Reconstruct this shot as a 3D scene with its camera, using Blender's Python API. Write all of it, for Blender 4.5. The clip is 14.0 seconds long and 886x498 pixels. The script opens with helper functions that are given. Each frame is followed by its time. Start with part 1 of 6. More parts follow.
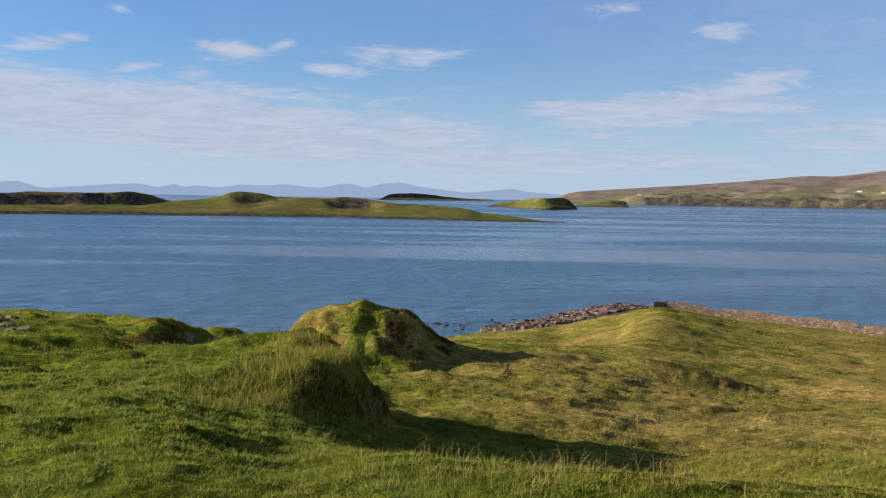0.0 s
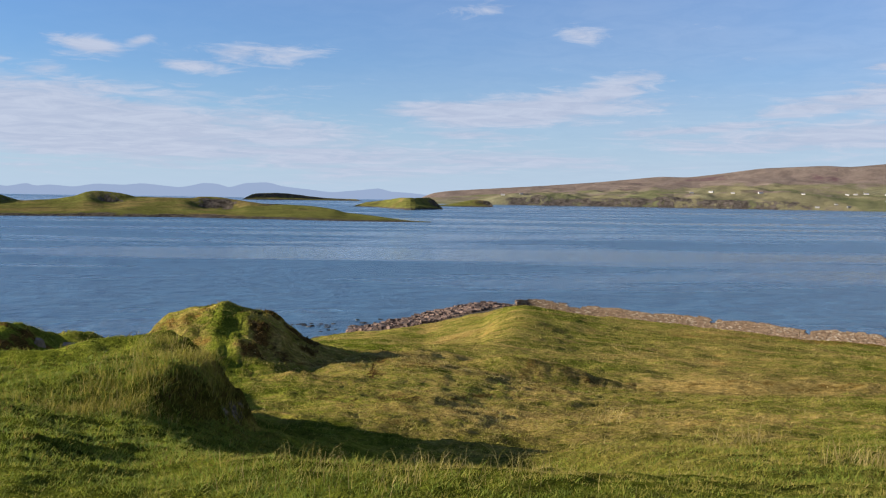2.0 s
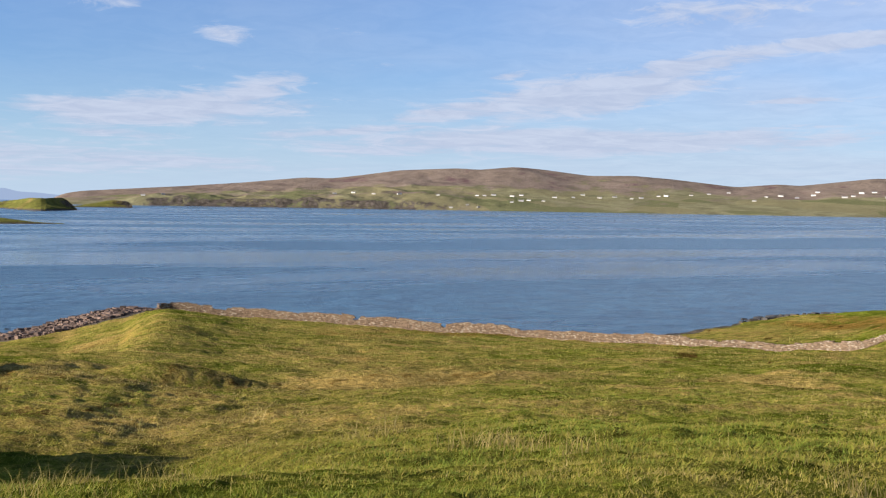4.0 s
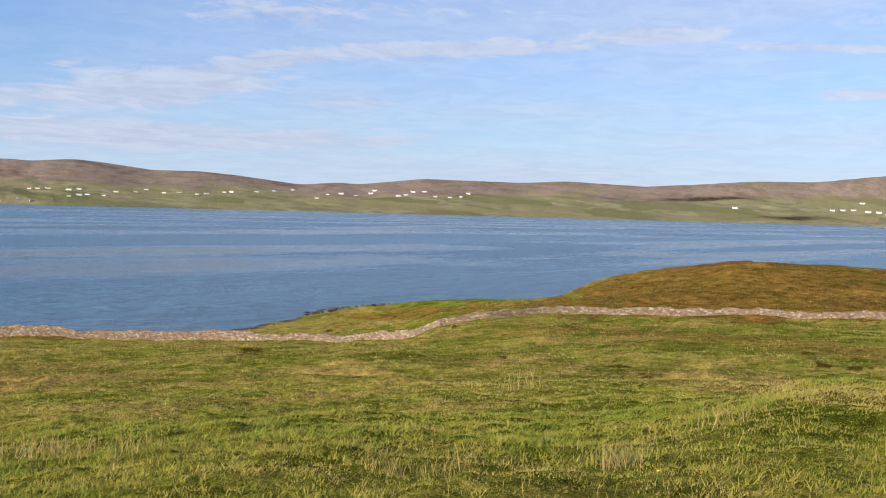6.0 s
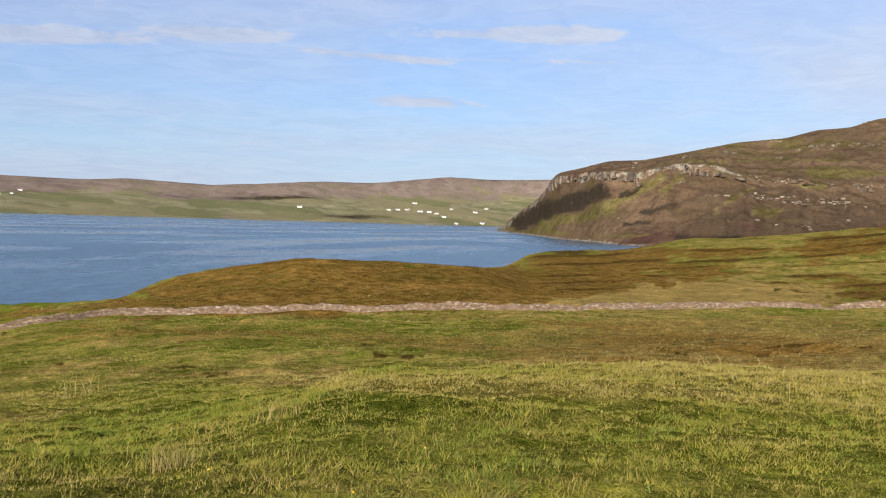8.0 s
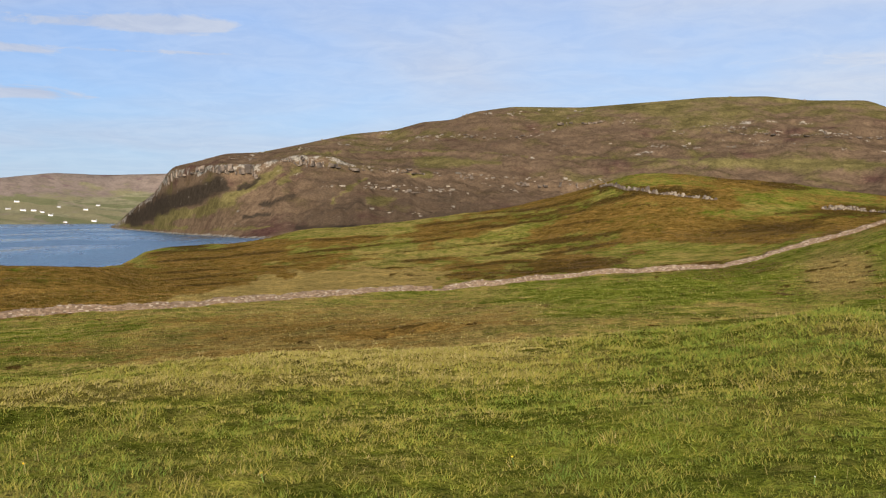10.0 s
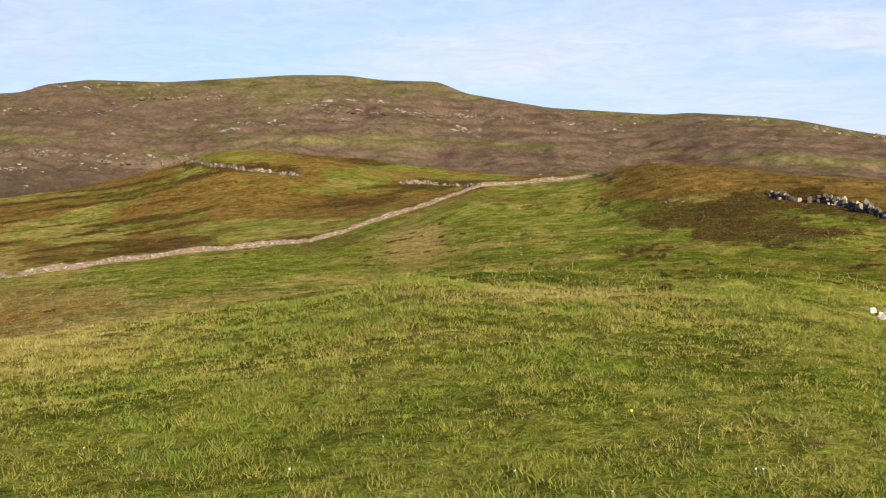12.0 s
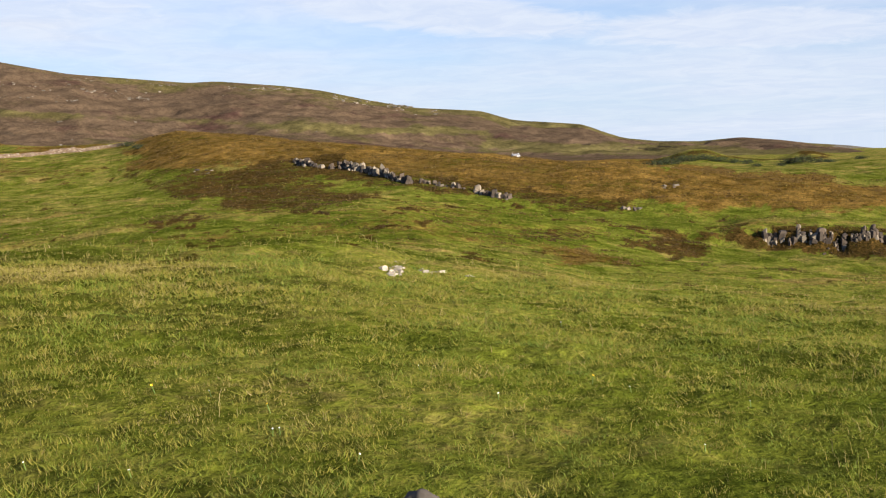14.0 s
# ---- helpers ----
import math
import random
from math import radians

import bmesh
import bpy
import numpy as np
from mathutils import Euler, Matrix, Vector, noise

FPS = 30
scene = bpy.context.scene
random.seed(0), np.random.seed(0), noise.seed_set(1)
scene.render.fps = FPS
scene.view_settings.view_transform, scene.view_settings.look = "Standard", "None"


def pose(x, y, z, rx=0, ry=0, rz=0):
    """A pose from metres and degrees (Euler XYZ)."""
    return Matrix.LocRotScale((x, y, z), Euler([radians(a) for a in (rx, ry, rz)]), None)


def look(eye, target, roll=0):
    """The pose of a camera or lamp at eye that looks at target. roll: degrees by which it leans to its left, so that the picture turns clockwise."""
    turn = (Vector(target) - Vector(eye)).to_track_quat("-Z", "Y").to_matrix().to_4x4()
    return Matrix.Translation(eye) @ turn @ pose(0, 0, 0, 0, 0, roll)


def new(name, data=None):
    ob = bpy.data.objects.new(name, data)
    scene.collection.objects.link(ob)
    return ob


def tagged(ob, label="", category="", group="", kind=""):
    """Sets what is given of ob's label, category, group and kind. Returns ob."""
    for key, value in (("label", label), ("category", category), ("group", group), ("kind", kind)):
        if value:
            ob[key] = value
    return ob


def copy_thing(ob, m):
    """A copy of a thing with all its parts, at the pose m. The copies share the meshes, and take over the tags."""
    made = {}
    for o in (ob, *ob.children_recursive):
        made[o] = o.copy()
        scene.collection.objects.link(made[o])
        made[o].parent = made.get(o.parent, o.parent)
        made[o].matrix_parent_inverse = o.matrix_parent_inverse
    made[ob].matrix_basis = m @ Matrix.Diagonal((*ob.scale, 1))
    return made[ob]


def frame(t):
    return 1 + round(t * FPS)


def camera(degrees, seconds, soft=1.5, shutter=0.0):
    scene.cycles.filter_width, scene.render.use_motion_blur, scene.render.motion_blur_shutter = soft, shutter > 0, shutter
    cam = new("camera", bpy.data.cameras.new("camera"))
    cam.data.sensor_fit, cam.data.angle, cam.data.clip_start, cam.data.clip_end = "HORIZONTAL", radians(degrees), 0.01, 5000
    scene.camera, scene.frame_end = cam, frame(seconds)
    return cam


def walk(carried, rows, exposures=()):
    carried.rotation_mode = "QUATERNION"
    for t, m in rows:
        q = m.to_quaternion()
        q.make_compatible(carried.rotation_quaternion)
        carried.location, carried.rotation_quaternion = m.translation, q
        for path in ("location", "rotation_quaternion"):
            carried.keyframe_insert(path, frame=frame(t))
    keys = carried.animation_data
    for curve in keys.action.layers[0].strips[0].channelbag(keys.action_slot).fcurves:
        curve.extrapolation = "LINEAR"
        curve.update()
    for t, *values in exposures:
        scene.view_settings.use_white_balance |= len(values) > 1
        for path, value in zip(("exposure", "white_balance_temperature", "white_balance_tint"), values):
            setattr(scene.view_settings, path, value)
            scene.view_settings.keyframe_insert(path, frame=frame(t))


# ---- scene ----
EYE = 20.0  # the lens above the sea
ARM = 0.33  # the camera is held this far out from the axis it turns about

# seconds, heading (degrees clockwise from +y), pitch, lean to the left
TURN = [
    (0.0, 0.0, -2.97, 0.85), (0.5, 0.11, -2.96, 0.86), (1.0, 1.42, -2.96, 0.80), (1.5, 3.78, -2.93, 0.80),
    (2.0, 7.30, -2.87, 0.92), (2.2, 9.0, -2.83, 1.0), (4.3, 29.63, -2.51, 1.08), (4.5, 31.86, -2.49, 1.2),
    (5.0, 37.91, -2.43, 1.25), (5.5, 43.56, -2.36, 1.38), (6.0, 49.70, -2.23, 1.62), (6.5, 55.26, -2.13, 1.84),
    (7.0, 61.18, -1.97, 1.96), (7.5, 66.77, -1.83, 1.93), (8.0, 72.91, -1.61, 1.82), (8.2, 75.19, -1.58, 1.66),
    (10.3, 96.29, -1.85, -0.25), (10.5, 98.36, -1.97, -0.35), (11.0, 104.05, -2.32, -0.62), (11.5, 109.35, -2.68, -0.74),
    (12.0, 115.34, -3.18, -1.02), (12.5, 121.15, -3.70, -1.28), (13.0, 127.57, -4.30, -1.44), (13.5, 133.59, -4.85, -1.64),
    (14.0, 140.33, -5.50, -1.89),
]


def aim(az, pitch, roll):
    a, p = radians(az), radians(pitch)
    eye = Vector((ARM * math.sin(a), ARM * math.cos(a), EYE))
    ahead = Vector((math.sin(a) * math.cos(p), math.cos(a) * math.cos(p), math.sin(p)))
    return look(eye, eye + ahead * 10, roll)


cam = camera(45.6, 14.0, soft=1.2)
walk(cam, [(t, aim(a, p, r)) for t, a, p, r in TURN], exposures=[(0.0, 1.13), (2.2, 1.19), (5.0, 1.33), (6.5, 1.32), (8.0, 1.21), (10.5, 1.08), (11.2, 1.19), (12.0, 1.38), (13.0, 1.34), (14.0, 1.34)])

# ---- light ----
SUN_AZ, SUN_EL = -87.0, 17.5


# cloud banks: heading, height in the sky, half length, half depth, slope, weight (degrees)
CLOUDS_A = [
    (-14, 3.6, 17, 1.7, -0.06, 1.0), (-23, 5.2, 6, 1.4, -0.15, 0.9), (-20.7, 7.3, 2.2, 0.5, 0.12, 0.55), (-11.3, 7.4, 1.3, 0.4, -0.1, 0.6), (-16.3, 6.3, 1.4, 0.26, 0.22, 0.5),
    (-13.4, 6.1, 1.4, 0.25, 0.1, 0.4), (-5.7, 6.45, 2.0, 0.4, -0.08, 0.55), (-8.7, 7.8, 0.7, 0.25, 0.3, 0.45), (-2.1, 7.3, 3.0, 0.6, 0.05, 0.55), (-17.1, 9.2, 0.8, 0.25, -0.1, 0.45),
    (11.5, 4.7, 6.5, 0.95, 0.05, 0.9), (16.6, 5.8, 3.0, 0.8, 0.25, 0.8), (9.5, 3.3, 4.5, 0.35, 0.0, 0.6), (20.8, 3.7, 6, 0.35, 0.08, 0.75), (4, 1.9, 16, 0.8, 0.02, 0.62),
]
CLOUDS_B = [
    (14.6, 8.6, 1.6, 0.7, -0.2, 0.5), (10.2, 10.1, 2.4, 0.5, 0.1, 0.55), (22.7, 7.3, 2.2, 0.3, 0.05, 0.6), (30, 6.9, 1.4, 0.3, 0.15, 0.6), (27.6, 4.9, 5, 0.5, 0.10, 0.85),
    (35, 6.0, 7, 1.3, 0.18, 0.95), (40, 7.5, 5, 0.7, 0.12, 0.9), (51, 8.6, 9, 0.5, 0.05, 0.95), (45, 5.5, 4, 0.22, 0.02, 0.7), (33, 3.3, 17, 0.9, 0.02, 0.85),
    (44, 4.2, 5, 0.3, 0.02, 0.65), (60.5, 9.4, 5, 0.5, 0.03, 0.95), (69.3, 8.6, 5, 0.28, -0.05, 0.9), (77.5, 8.6, 6, 0.18, 0.0, 0.7), (76.5, 10.0, 7.5, 0.5, 0.01, 0.97),
]
CLOUDS_C = [
    (71.8, 6.3, 3.8, 0.36, -0.02, 0.85), (58.5, 3.4, 2.4, 0.1, 0.0, 0.6), (62.8, 3.75, 2.4, 0.1, 0.0, 0.6), (46, 10.5, 14, 1.4, 0.05, 0.45), (102, 7.5, 8, 0.8, -0.02, 0.45),
    (119, 7.6, 14, 0.9, -0.04, 0.75), (140, 7.2, 12, 1.3, -0.12, 0.9), (157, 5.6, 10, 1.3, -0.03, 0.95),
]
CLOUDS = CLOUDS_A + CLOUDS_B + CLOUDS_C


def make_world():
    world = bpy.data.worlds.new("sky")
    scene.world = world
    world.use_nodes = True
    nt = world.node_tree
    nt.nodes.clear()
    N, L = nt.nodes.new, nt.links.new

    def put(socket, v):
        if isinstance(v, (int, float)):
            socket.default_value = v
        elif isinstance(v, tuple):
            socket.default_value = (*v, 1.0) if len(v) == 3 and len(socket.default_value) == 4 else v
        else:
            L(v, socket)

    def op(kind, a, b=0.0, clamp=False):
        k = N("ShaderNodeMath")
        k.operation, k.use_clamp = kind, clamp
        put(k.inputs[0], a), put(k.inputs[1], b)
        return k.outputs[0]

    def ease(v, lo, hi):
        k = N("ShaderNodeMapRange")
        k.interpolation_type = "SMOOTHSTEP"
        put(k.inputs["Value"], v)
        k.inputs["From Min"].default_value, k.inputs["From Max"].default_value = lo, hi
        return k.outputs["Result"]

    def mix(f, a, b, how="MIX"):
        k = N("ShaderNodeMix")
        k.data_type, k.blend_type = "RGBA", how
        put(k.inputs[0], f), put(k.inputs[6], a), put(k.inputs[7], b)
        return k.outputs[2]

    def turb(co, scale, detail, rough, warp=0.0):
        k = N("ShaderNodeTexNoise")
        L(co, k.inputs["Vector"])
        k.inputs["Scale"].default_value, k.inputs["Detail"].default_value = scale, detail
        k.inputs["Roughness"].default_value, k.inputs["Distortion"].default_value = rough, warp
        return k.outputs["Fac"]

    sky = N("ShaderNodeTexSky")
    sky.sky_type, sky.sun_disc = "NISHITA", False
    sky.sun_elevation, sky.sun_rotation = radians(SUN_EL), radians(SUN_AZ)
    sky.air_density, sky.dust_density, sky.ozone_density = 1.0, 0.3, 3.0
    co = N("ShaderNodeTexCoord").outputs["Generated"]
    xyz = N("ShaderNodeSeparateXYZ")
    L(co, xyz.inputs[0])
    x, y, z = xyz.outputs
    az = op("MULTIPLY", op("ARCTAN2", x, y), 57.2958)
    el = op("MULTIPLY", op("ARCSINE", z), 57.2958)
    # streaks: long across the sky, thin upwards, thinner towards the horizon
    flat = N("ShaderNodeCombineXYZ")
    L(op("MULTIPLY", az, 0.075), flat.inputs[0])
    L(op("MULTIPLY", op("LOGARITHM", op("ADD", op("MAXIMUM", el, 0.0), 3.0), 2.718), 3.6), flat.inputs[1])
    streak = turb(flat.outputs[0], 1.6, 7.0, 0.62, 0.5)
    wisp = turb(flat.outputs[0], 5.0, 6.0, 0.65, 0.8)
    cover = 0.0
    for a, e, w, h, slope, weight in CLOUDS:
        u = op("DIVIDE", op("SUBTRACT", az, a), w)
        v = op("DIVIDE", op("SUBTRACT", op("SUBTRACT", el, e), op("MULTIPLY", op("SUBTRACT", az, a), slope)), h)
        d = op("ADD", op("MULTIPLY", u, u), op("MULTIPLY", v, v))
        cover = op("MAXIMUM", cover, op("MULTIPLY", op("EXPONENT", op("MULTIPLY", d, -0.8)), weight))
    soft = turb(flat.outputs[0], 0.8, 3.0, 0.5, 0.3)
    wav = op("ADD", op("MULTIPLY", op("SUBTRACT", streak, 0.5), 1.9), op("MULTIPLY", op("SUBTRACT", wisp, 0.5), 1.3))
    wav = op("MULTIPLY", wav, op("SUBTRACT", 1.0, op("MULTIPLY", ease(az, 80.0, 112.0), 0.6)))
    thick = op("MULTIPLY", ease(op("ADD", op("MULTIPLY", cover, 1.35), wav), 0.10, 1.0), 0.92)
    veil = op("MULTIPLY", op("MULTIPLY", op("ADD", op("ADD", ease(az, -15.0, 60.0), op("MULTIPLY", ease(az, 70.0, 115.0), 0.3)), 0.15), op("SUBTRACT", 1.0, op("MULTIPLY", ease(el, 18.0, 50.0), 0.8))), op("ADD", op("MULTIPLY", soft, 0.75), 0.12))
    thick = op("MAXIMUM", thick, veil)
    base = mix(1.0, sky.outputs[0], (0.68, 0.95, 1.36), "MULTIPLY")
    lit = mix(ease(wisp, 0.3, 0.7), CLOUD_DARK, CLOUD_LIGHT)
    lit = mix(ease(az, 40.0, 120.0), lit, mix(ease(wisp, 0.3, 0.7), (5.6, 6.2, 7.5), (6.4, 6.85, 7.75)))
    base = mix(op("MULTIPLY", op("SUBTRACT", 1.0, ease(el, -2.0, 8.0)), 0.85), base, HAZE)
    out, bg = N("ShaderNodeOutputWorld"), N("ShaderNodeBackground")
    bg.inputs["Strength"].default_value = 0.05
    L(mix(thick, base, lit), bg.inputs[0])
    L(bg.outputs[0], out.inputs[0])


CLOUD_DARK, CLOUD_LIGHT, HAZE = (4.1, 4.65, 6.1), (5.0, 5.5, 6.8), (4.7, 6.0, 7.9)
make_world()
sun = new("sun", bpy.data.lights.new("sun", "SUN"))
sun.data.energy, sun.data.angle, sun.data.color = 5.0, radians(0.5), (1.0, 0.90, 0.76)
sa, se = radians(SUN_AZ), radians(SUN_EL)
sun.matrix_world = look((0, 0, 60), Vector((0, 0, 60)) - Vector((math.sin(sa) * math.cos(se), math.cos(sa) * math.cos(se), math.sin(se))))

# ---- tools ----


def lattice(ix, iy, seed):
    h = (ix.astype(np.int64) * 374761393 + iy.astype(np.int64) * 668265263 + seed * 974711) & 0xFFFFFFFF
    h = ((h ^ (h >> 13)) * 1274126177) & 0xFFFFFFFF
    return ((h ^ (h >> 16)) & 0xFFFF) / 65535.0


def grain(x, y, seed=0):
    """Smooth value noise from -1 to 1, one cell a unit."""
    ix, iy = np.floor(x), np.floor(y)
    u, v = x - ix, y - iy
    u, v = u * u * u * (u * (6 * u - 15) + 10), v * v * v * (v * (6 * v - 15) + 10)
    a, b = lattice(ix, iy, seed), lattice(ix + 1, iy, seed)
    c, d = lattice(ix, iy + 1, seed), lattice(ix + 1, iy + 1, seed)
    return 2 * ((a + (b - a) * u) * (1 - v) + (c + (d - c) * u) * v) - 1


def fbm(x, y, size, octaves=4, seed=0, gain=0.5):
    total, amp = 0 * x, 1.0
    for k in range(octaves):
        total = total + amp * grain(x / size + 13.7 * k, y / size - 7.1 * k, seed + k)
        size, amp = size / 2.03, amp * gain
    return total


def smooth(a, lo, hi):
    t = np.clip((a - lo) / (hi - lo), 0, 1)
    return t * t * (3 - 2 * t)


def along(table, az, sigma=1.0):
    """A value along the heading from a short table of (heading, value), softened over sigma degrees."""
    grid = np.arange(-200.0, 200.0, 0.25)
    v = np.interp(grid, [p[0] for p in table], [p[1] for p in table])
    if sigma > 0:
        k = np.exp(-0.5 * (np.arange(-24, 25) * 0.25 / sigma) ** 2)
        pad = np.pad(v, 24, mode="edge")
        v = np.convolve(pad, k / k.sum(), mode="valid")
    return np.interp(az, grid, v)


def height_at(el, r):
    return EYE + r * np.tan(np.radians(el))


def profile(r, rs, zs):
    """Height at r on the smooth curve through knots rs, zs (arrays, one knot a row, rs rising)."""
    slopes = [(zs[k + 1] - zs[k]) / (rs[k + 1] - rs[k]) for k in range(len(rs) - 1)]
    m = [slopes[0]]
    for a, b in zip(slopes, slopes[1:]):
        m.append(np.where(a * b > 0, 2 * a * b / (a + b + 1e-12 * np.sign(a + b + 1e-30)), 0))
    m.append(slopes[-1])
    z = zs[0] + 0 * r
    for k in range(len(rs) - 1):
        h = rs[k + 1] - rs[k]
        t = np.clip((r - rs[k]) / h, 0, 1)
        cub = ((1 + 2 * t) * (1 - t) ** 2 * zs[k] + t * (1 - t) ** 2 * h * m[k] + t * t * (3 - 2 * t) * zs[k + 1] + t * t * (t - 1) * h * m[k + 1])
        z = np.where(r >= rs[k], cub, z)
    return z


def grid_mesh(name, X, Y, Z, wrap=False, masks=None):
    """A sheet through a grid of points, with named float masks on its points."""
    n, m = X.shape
    me = bpy.data.meshes.new(name)
    idx = np.arange(n * m).reshape(n, m)
    cols = np.concatenate([idx, idx[:, :1]], 1) if wrap else idx
    q = np.stack([cols[:-1, :-1], cols[:-1, 1:], cols[1:, 1:], cols[1:, :-1]], -1).reshape(-1, 4)
    me.vertices.add(n * m)
    me.vertices.foreach_set("co", np.stack([X, Y, Z], -1).astype(np.float32).ravel())
    me.loops.add(q.size)
    me.loops.foreach_set("vertex_index", q.astype(np.int32).ravel())
    me.polygons.add(len(q))
    me.polygons.foreach_set("loop_start", np.arange(0, q.size, 4, dtype=np.int32))
    me.polygons.foreach_set("use_smooth", np.ones(len(q), bool))
    for key, val in (masks or {}).items():
        at = me.attributes.new(key, "FLOAT", "POINT")
        at.data.foreach_set("value", np.broadcast_to(val, X.shape).astype(np.float32).ravel())
    me.update(calc_edges=True)
    me.validate()
    return me


def sheet(name, me, material, label="", category="", kind="structure"):
    ob = new(name, me)
    me.materials.append(material)
    return tagged(ob, label, category, kind=kind)


def soup(name, verts, faces, material, shade=False):
    me = bpy.data.meshes.new(name)
    me.from_pydata(verts, [], faces)
    if shade:
        me.polygons.foreach_set("use_smooth", [True] * len(me.polygons))
    me.materials.append(material)
    me.update()
    return me


# ---- materials ----


class Mat:
    """A small builder of node materials."""

    def __init__(self, name):
        self.m = bpy.data.materials.new(name)
        self.m.use_nodes = True
        self.t = self.m.node_tree
        self.t.nodes.clear()
        self.out = self.n("ShaderNodeOutputMaterial")
        self.b = self.n("ShaderNodeBsdfPrincipled")
        self.l(self.b.outputs[0], self.out.inputs[0])
        self.co = self.n("ShaderNodeNewGeometry").outputs["Position"]

    def n(self, kind):
        return self.t.nodes.new(kind)

    def l(self, a, b):
        self.t.links.new(a, b)

    def put(self, socket, value):
        if isinstance(value, (int, float, tuple)):
            socket.default_value = (*value, 1.0) if isinstance(value, tuple) and len(value) == 3 and len(socket.default_value) == 4 else value
        else:
            self.l(value, socket)

    def math(self, op, a, b=0.0, clamp=False):
        k = self.n("ShaderNodeMath")
        k.operation, k.use_clamp = op, clamp
        self.put(k.inputs[0], a), self.put(k.inputs[1], b)
        return k.outputs[0]

    def noise(self, scale, detail=4.0, rough=0.55, warp=0.0, co=None):
        k = self.n("ShaderNodeTexNoise")
        self.l(co or self.co, k.inputs["Vector"])
        k.inputs["Scale"].default_value, k.inputs["Detail"].default_value = scale, detail
        k.inputs["Roughness"].default_value, k.inputs["Distortion"].default_value = rough, warp
        return k.outputs["Fac"]

    def squash(self, sx, sy, sz, rz=0.0):
        k = self.n("ShaderNodeMapping")
        self.l(self.co, k.inputs["Vector"])
        k.inputs["Scale"].default_value = (sx, sy, sz)
        k.inputs["Rotation"].default_value = (0, 0, radians(rz))
        return k.outputs[0]

    def step(self, v, lo, hi):
        k = self.n("ShaderNodeMapRange")
        k.interpolation_type = "SMOOTHSTEP"
        self.put(k.inputs["Value"], v)
        k.inputs["From Min"].default_value, k.inputs["From Max"].default_value = lo, hi
        return k.outputs["Result"]

    def mask(self, key):
        k = self.n("ShaderNodeAttribute")
        k.attribute_name = key
        return k.outputs["Fac"]

    def mix(self, f, a, b, how="MIX"):
        k = self.n("ShaderNodeMix")
        k.data_type, k.blend_type = "RGBA", how
        self.put(k.inputs[0], f), self.put(k.inputs[6], a), self.put(k.inputs[7], b)
        return k.outputs[2]

    def bump(self, h, strength, distance):
        k = self.n("ShaderNodeBump")
        k.inputs["Strength"].default_value, k.inputs["Distance"].default_value = strength, distance
        self.l(h, k.inputs["Height"])
        self.l(k.outputs[0], self.b.inputs["Normal"])

    def done(self, colour, rough=0.9, spec=0.2):
        self.put(self.b.inputs["Base Color"], colour)
        self.put(self.b.inputs["Roughness"], rough)
        self.put(self.b.inputs["Specular IOR Level"], spec)
        return self.m


def ground_material():
    m = Mat("pasture")
    big, mid, fine = m.noise(0.05, 5, 0.6), m.noise(0.45, 6, 0.65), m.noise(4.5, 6, 0.72)
    tuft, clod = m.noise(1.6, 5, 0.7), m.noise(0.13, 5, 0.7)
    green = m.mix(m.step(mid, 0.3, 0.7), GREEN_LOW, GREEN_HIGH)
    straw = m.mix(m.step(fine, 0.35, 0.65), STRAW_LOW, STRAW_HIGH)
    heath = m.mix(m.step(mid, 0.35, 0.65), (0.115, 0.067, 0.015), (0.215, 0.13, 0.033))
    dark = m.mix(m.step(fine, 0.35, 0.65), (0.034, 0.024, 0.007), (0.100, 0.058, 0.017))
    jag = m.math("SUBTRACT", m.math("ADD", m.math("MULTIPLY", tuft, 0.9), m.math("MULTIPLY", fine, 1.1)), 1.0)
    jag2 = m.math("ADD", jag, m.math("MULTIPLY", m.math("SUBTRACT", m.math("ADD", m.math("ADD", big, mid), clod), 1.5), 1.0))
    c = m.mix(m.step(m.math("ADD", m.mask("dry"), m.math("MULTIPLY", jag2, 0.95)), 0.15, 0.95), green, straw)
    c = m.mix(m.step(m.math("ADD", m.mask("heath"), m.math("MULTIPLY", jag2, 1.0)), 0.25, 0.75), c, heath)
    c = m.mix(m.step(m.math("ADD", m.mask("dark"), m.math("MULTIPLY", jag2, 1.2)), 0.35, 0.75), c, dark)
    # shade between the near grass blades, put into the ground colour
    c = m.mix(m.math("MULTIPLY", m.mask("sward_shade"), 0.6), c, (0.072, 0.084, 0.010))
    rock = m.mix(m.step(fine, 0.3, 0.7), (0.03, 0.025, 0.02), (0.16, 0.135, 0.115))
    c = m.mix(m.step(m.math("ADD", m.mask("stone"), m.math("MULTIPLY", jag, 0.8)), 0.4, 0.6), c, rock)
    c = m.mix(1.0, c, m.mix(m.step(clod, 0.34, 0.66), (0.74, 0.77, 0.74), (1.22, 1.21, 1.18)), "MULTIPLY")
    c = m.mix(1.0, c, m.mix(m.step(m.noise(0.75, 6, 0.75), 0.34, 0.66), (0.67, 0.69, 0.67), (1.29, 1.27, 1.24)), "MULTIPLY")
    c = m.mix(1.0, c, m.mix(m.step(m.noise(4.2, 5, 0.7), 0.35, 0.62), (0.68, 0.70, 0.70), (1.18, 1.17, 1.15)), "MULTIPLY")
    c = m.mix(1.0, c, m.mix(m.noise(12.0, 5, 0.75), (0.28, 0.28, 0.28), (1.6, 1.6, 1.6)), "MULTIPLY")
    m.bump(m.math("ADD", m.noise(6.0, 6, 0.72), m.math("MULTIPLY", tuft, 2.0)), 0.9, 0.16)
    return m.done(c, 1.0, 0.0)


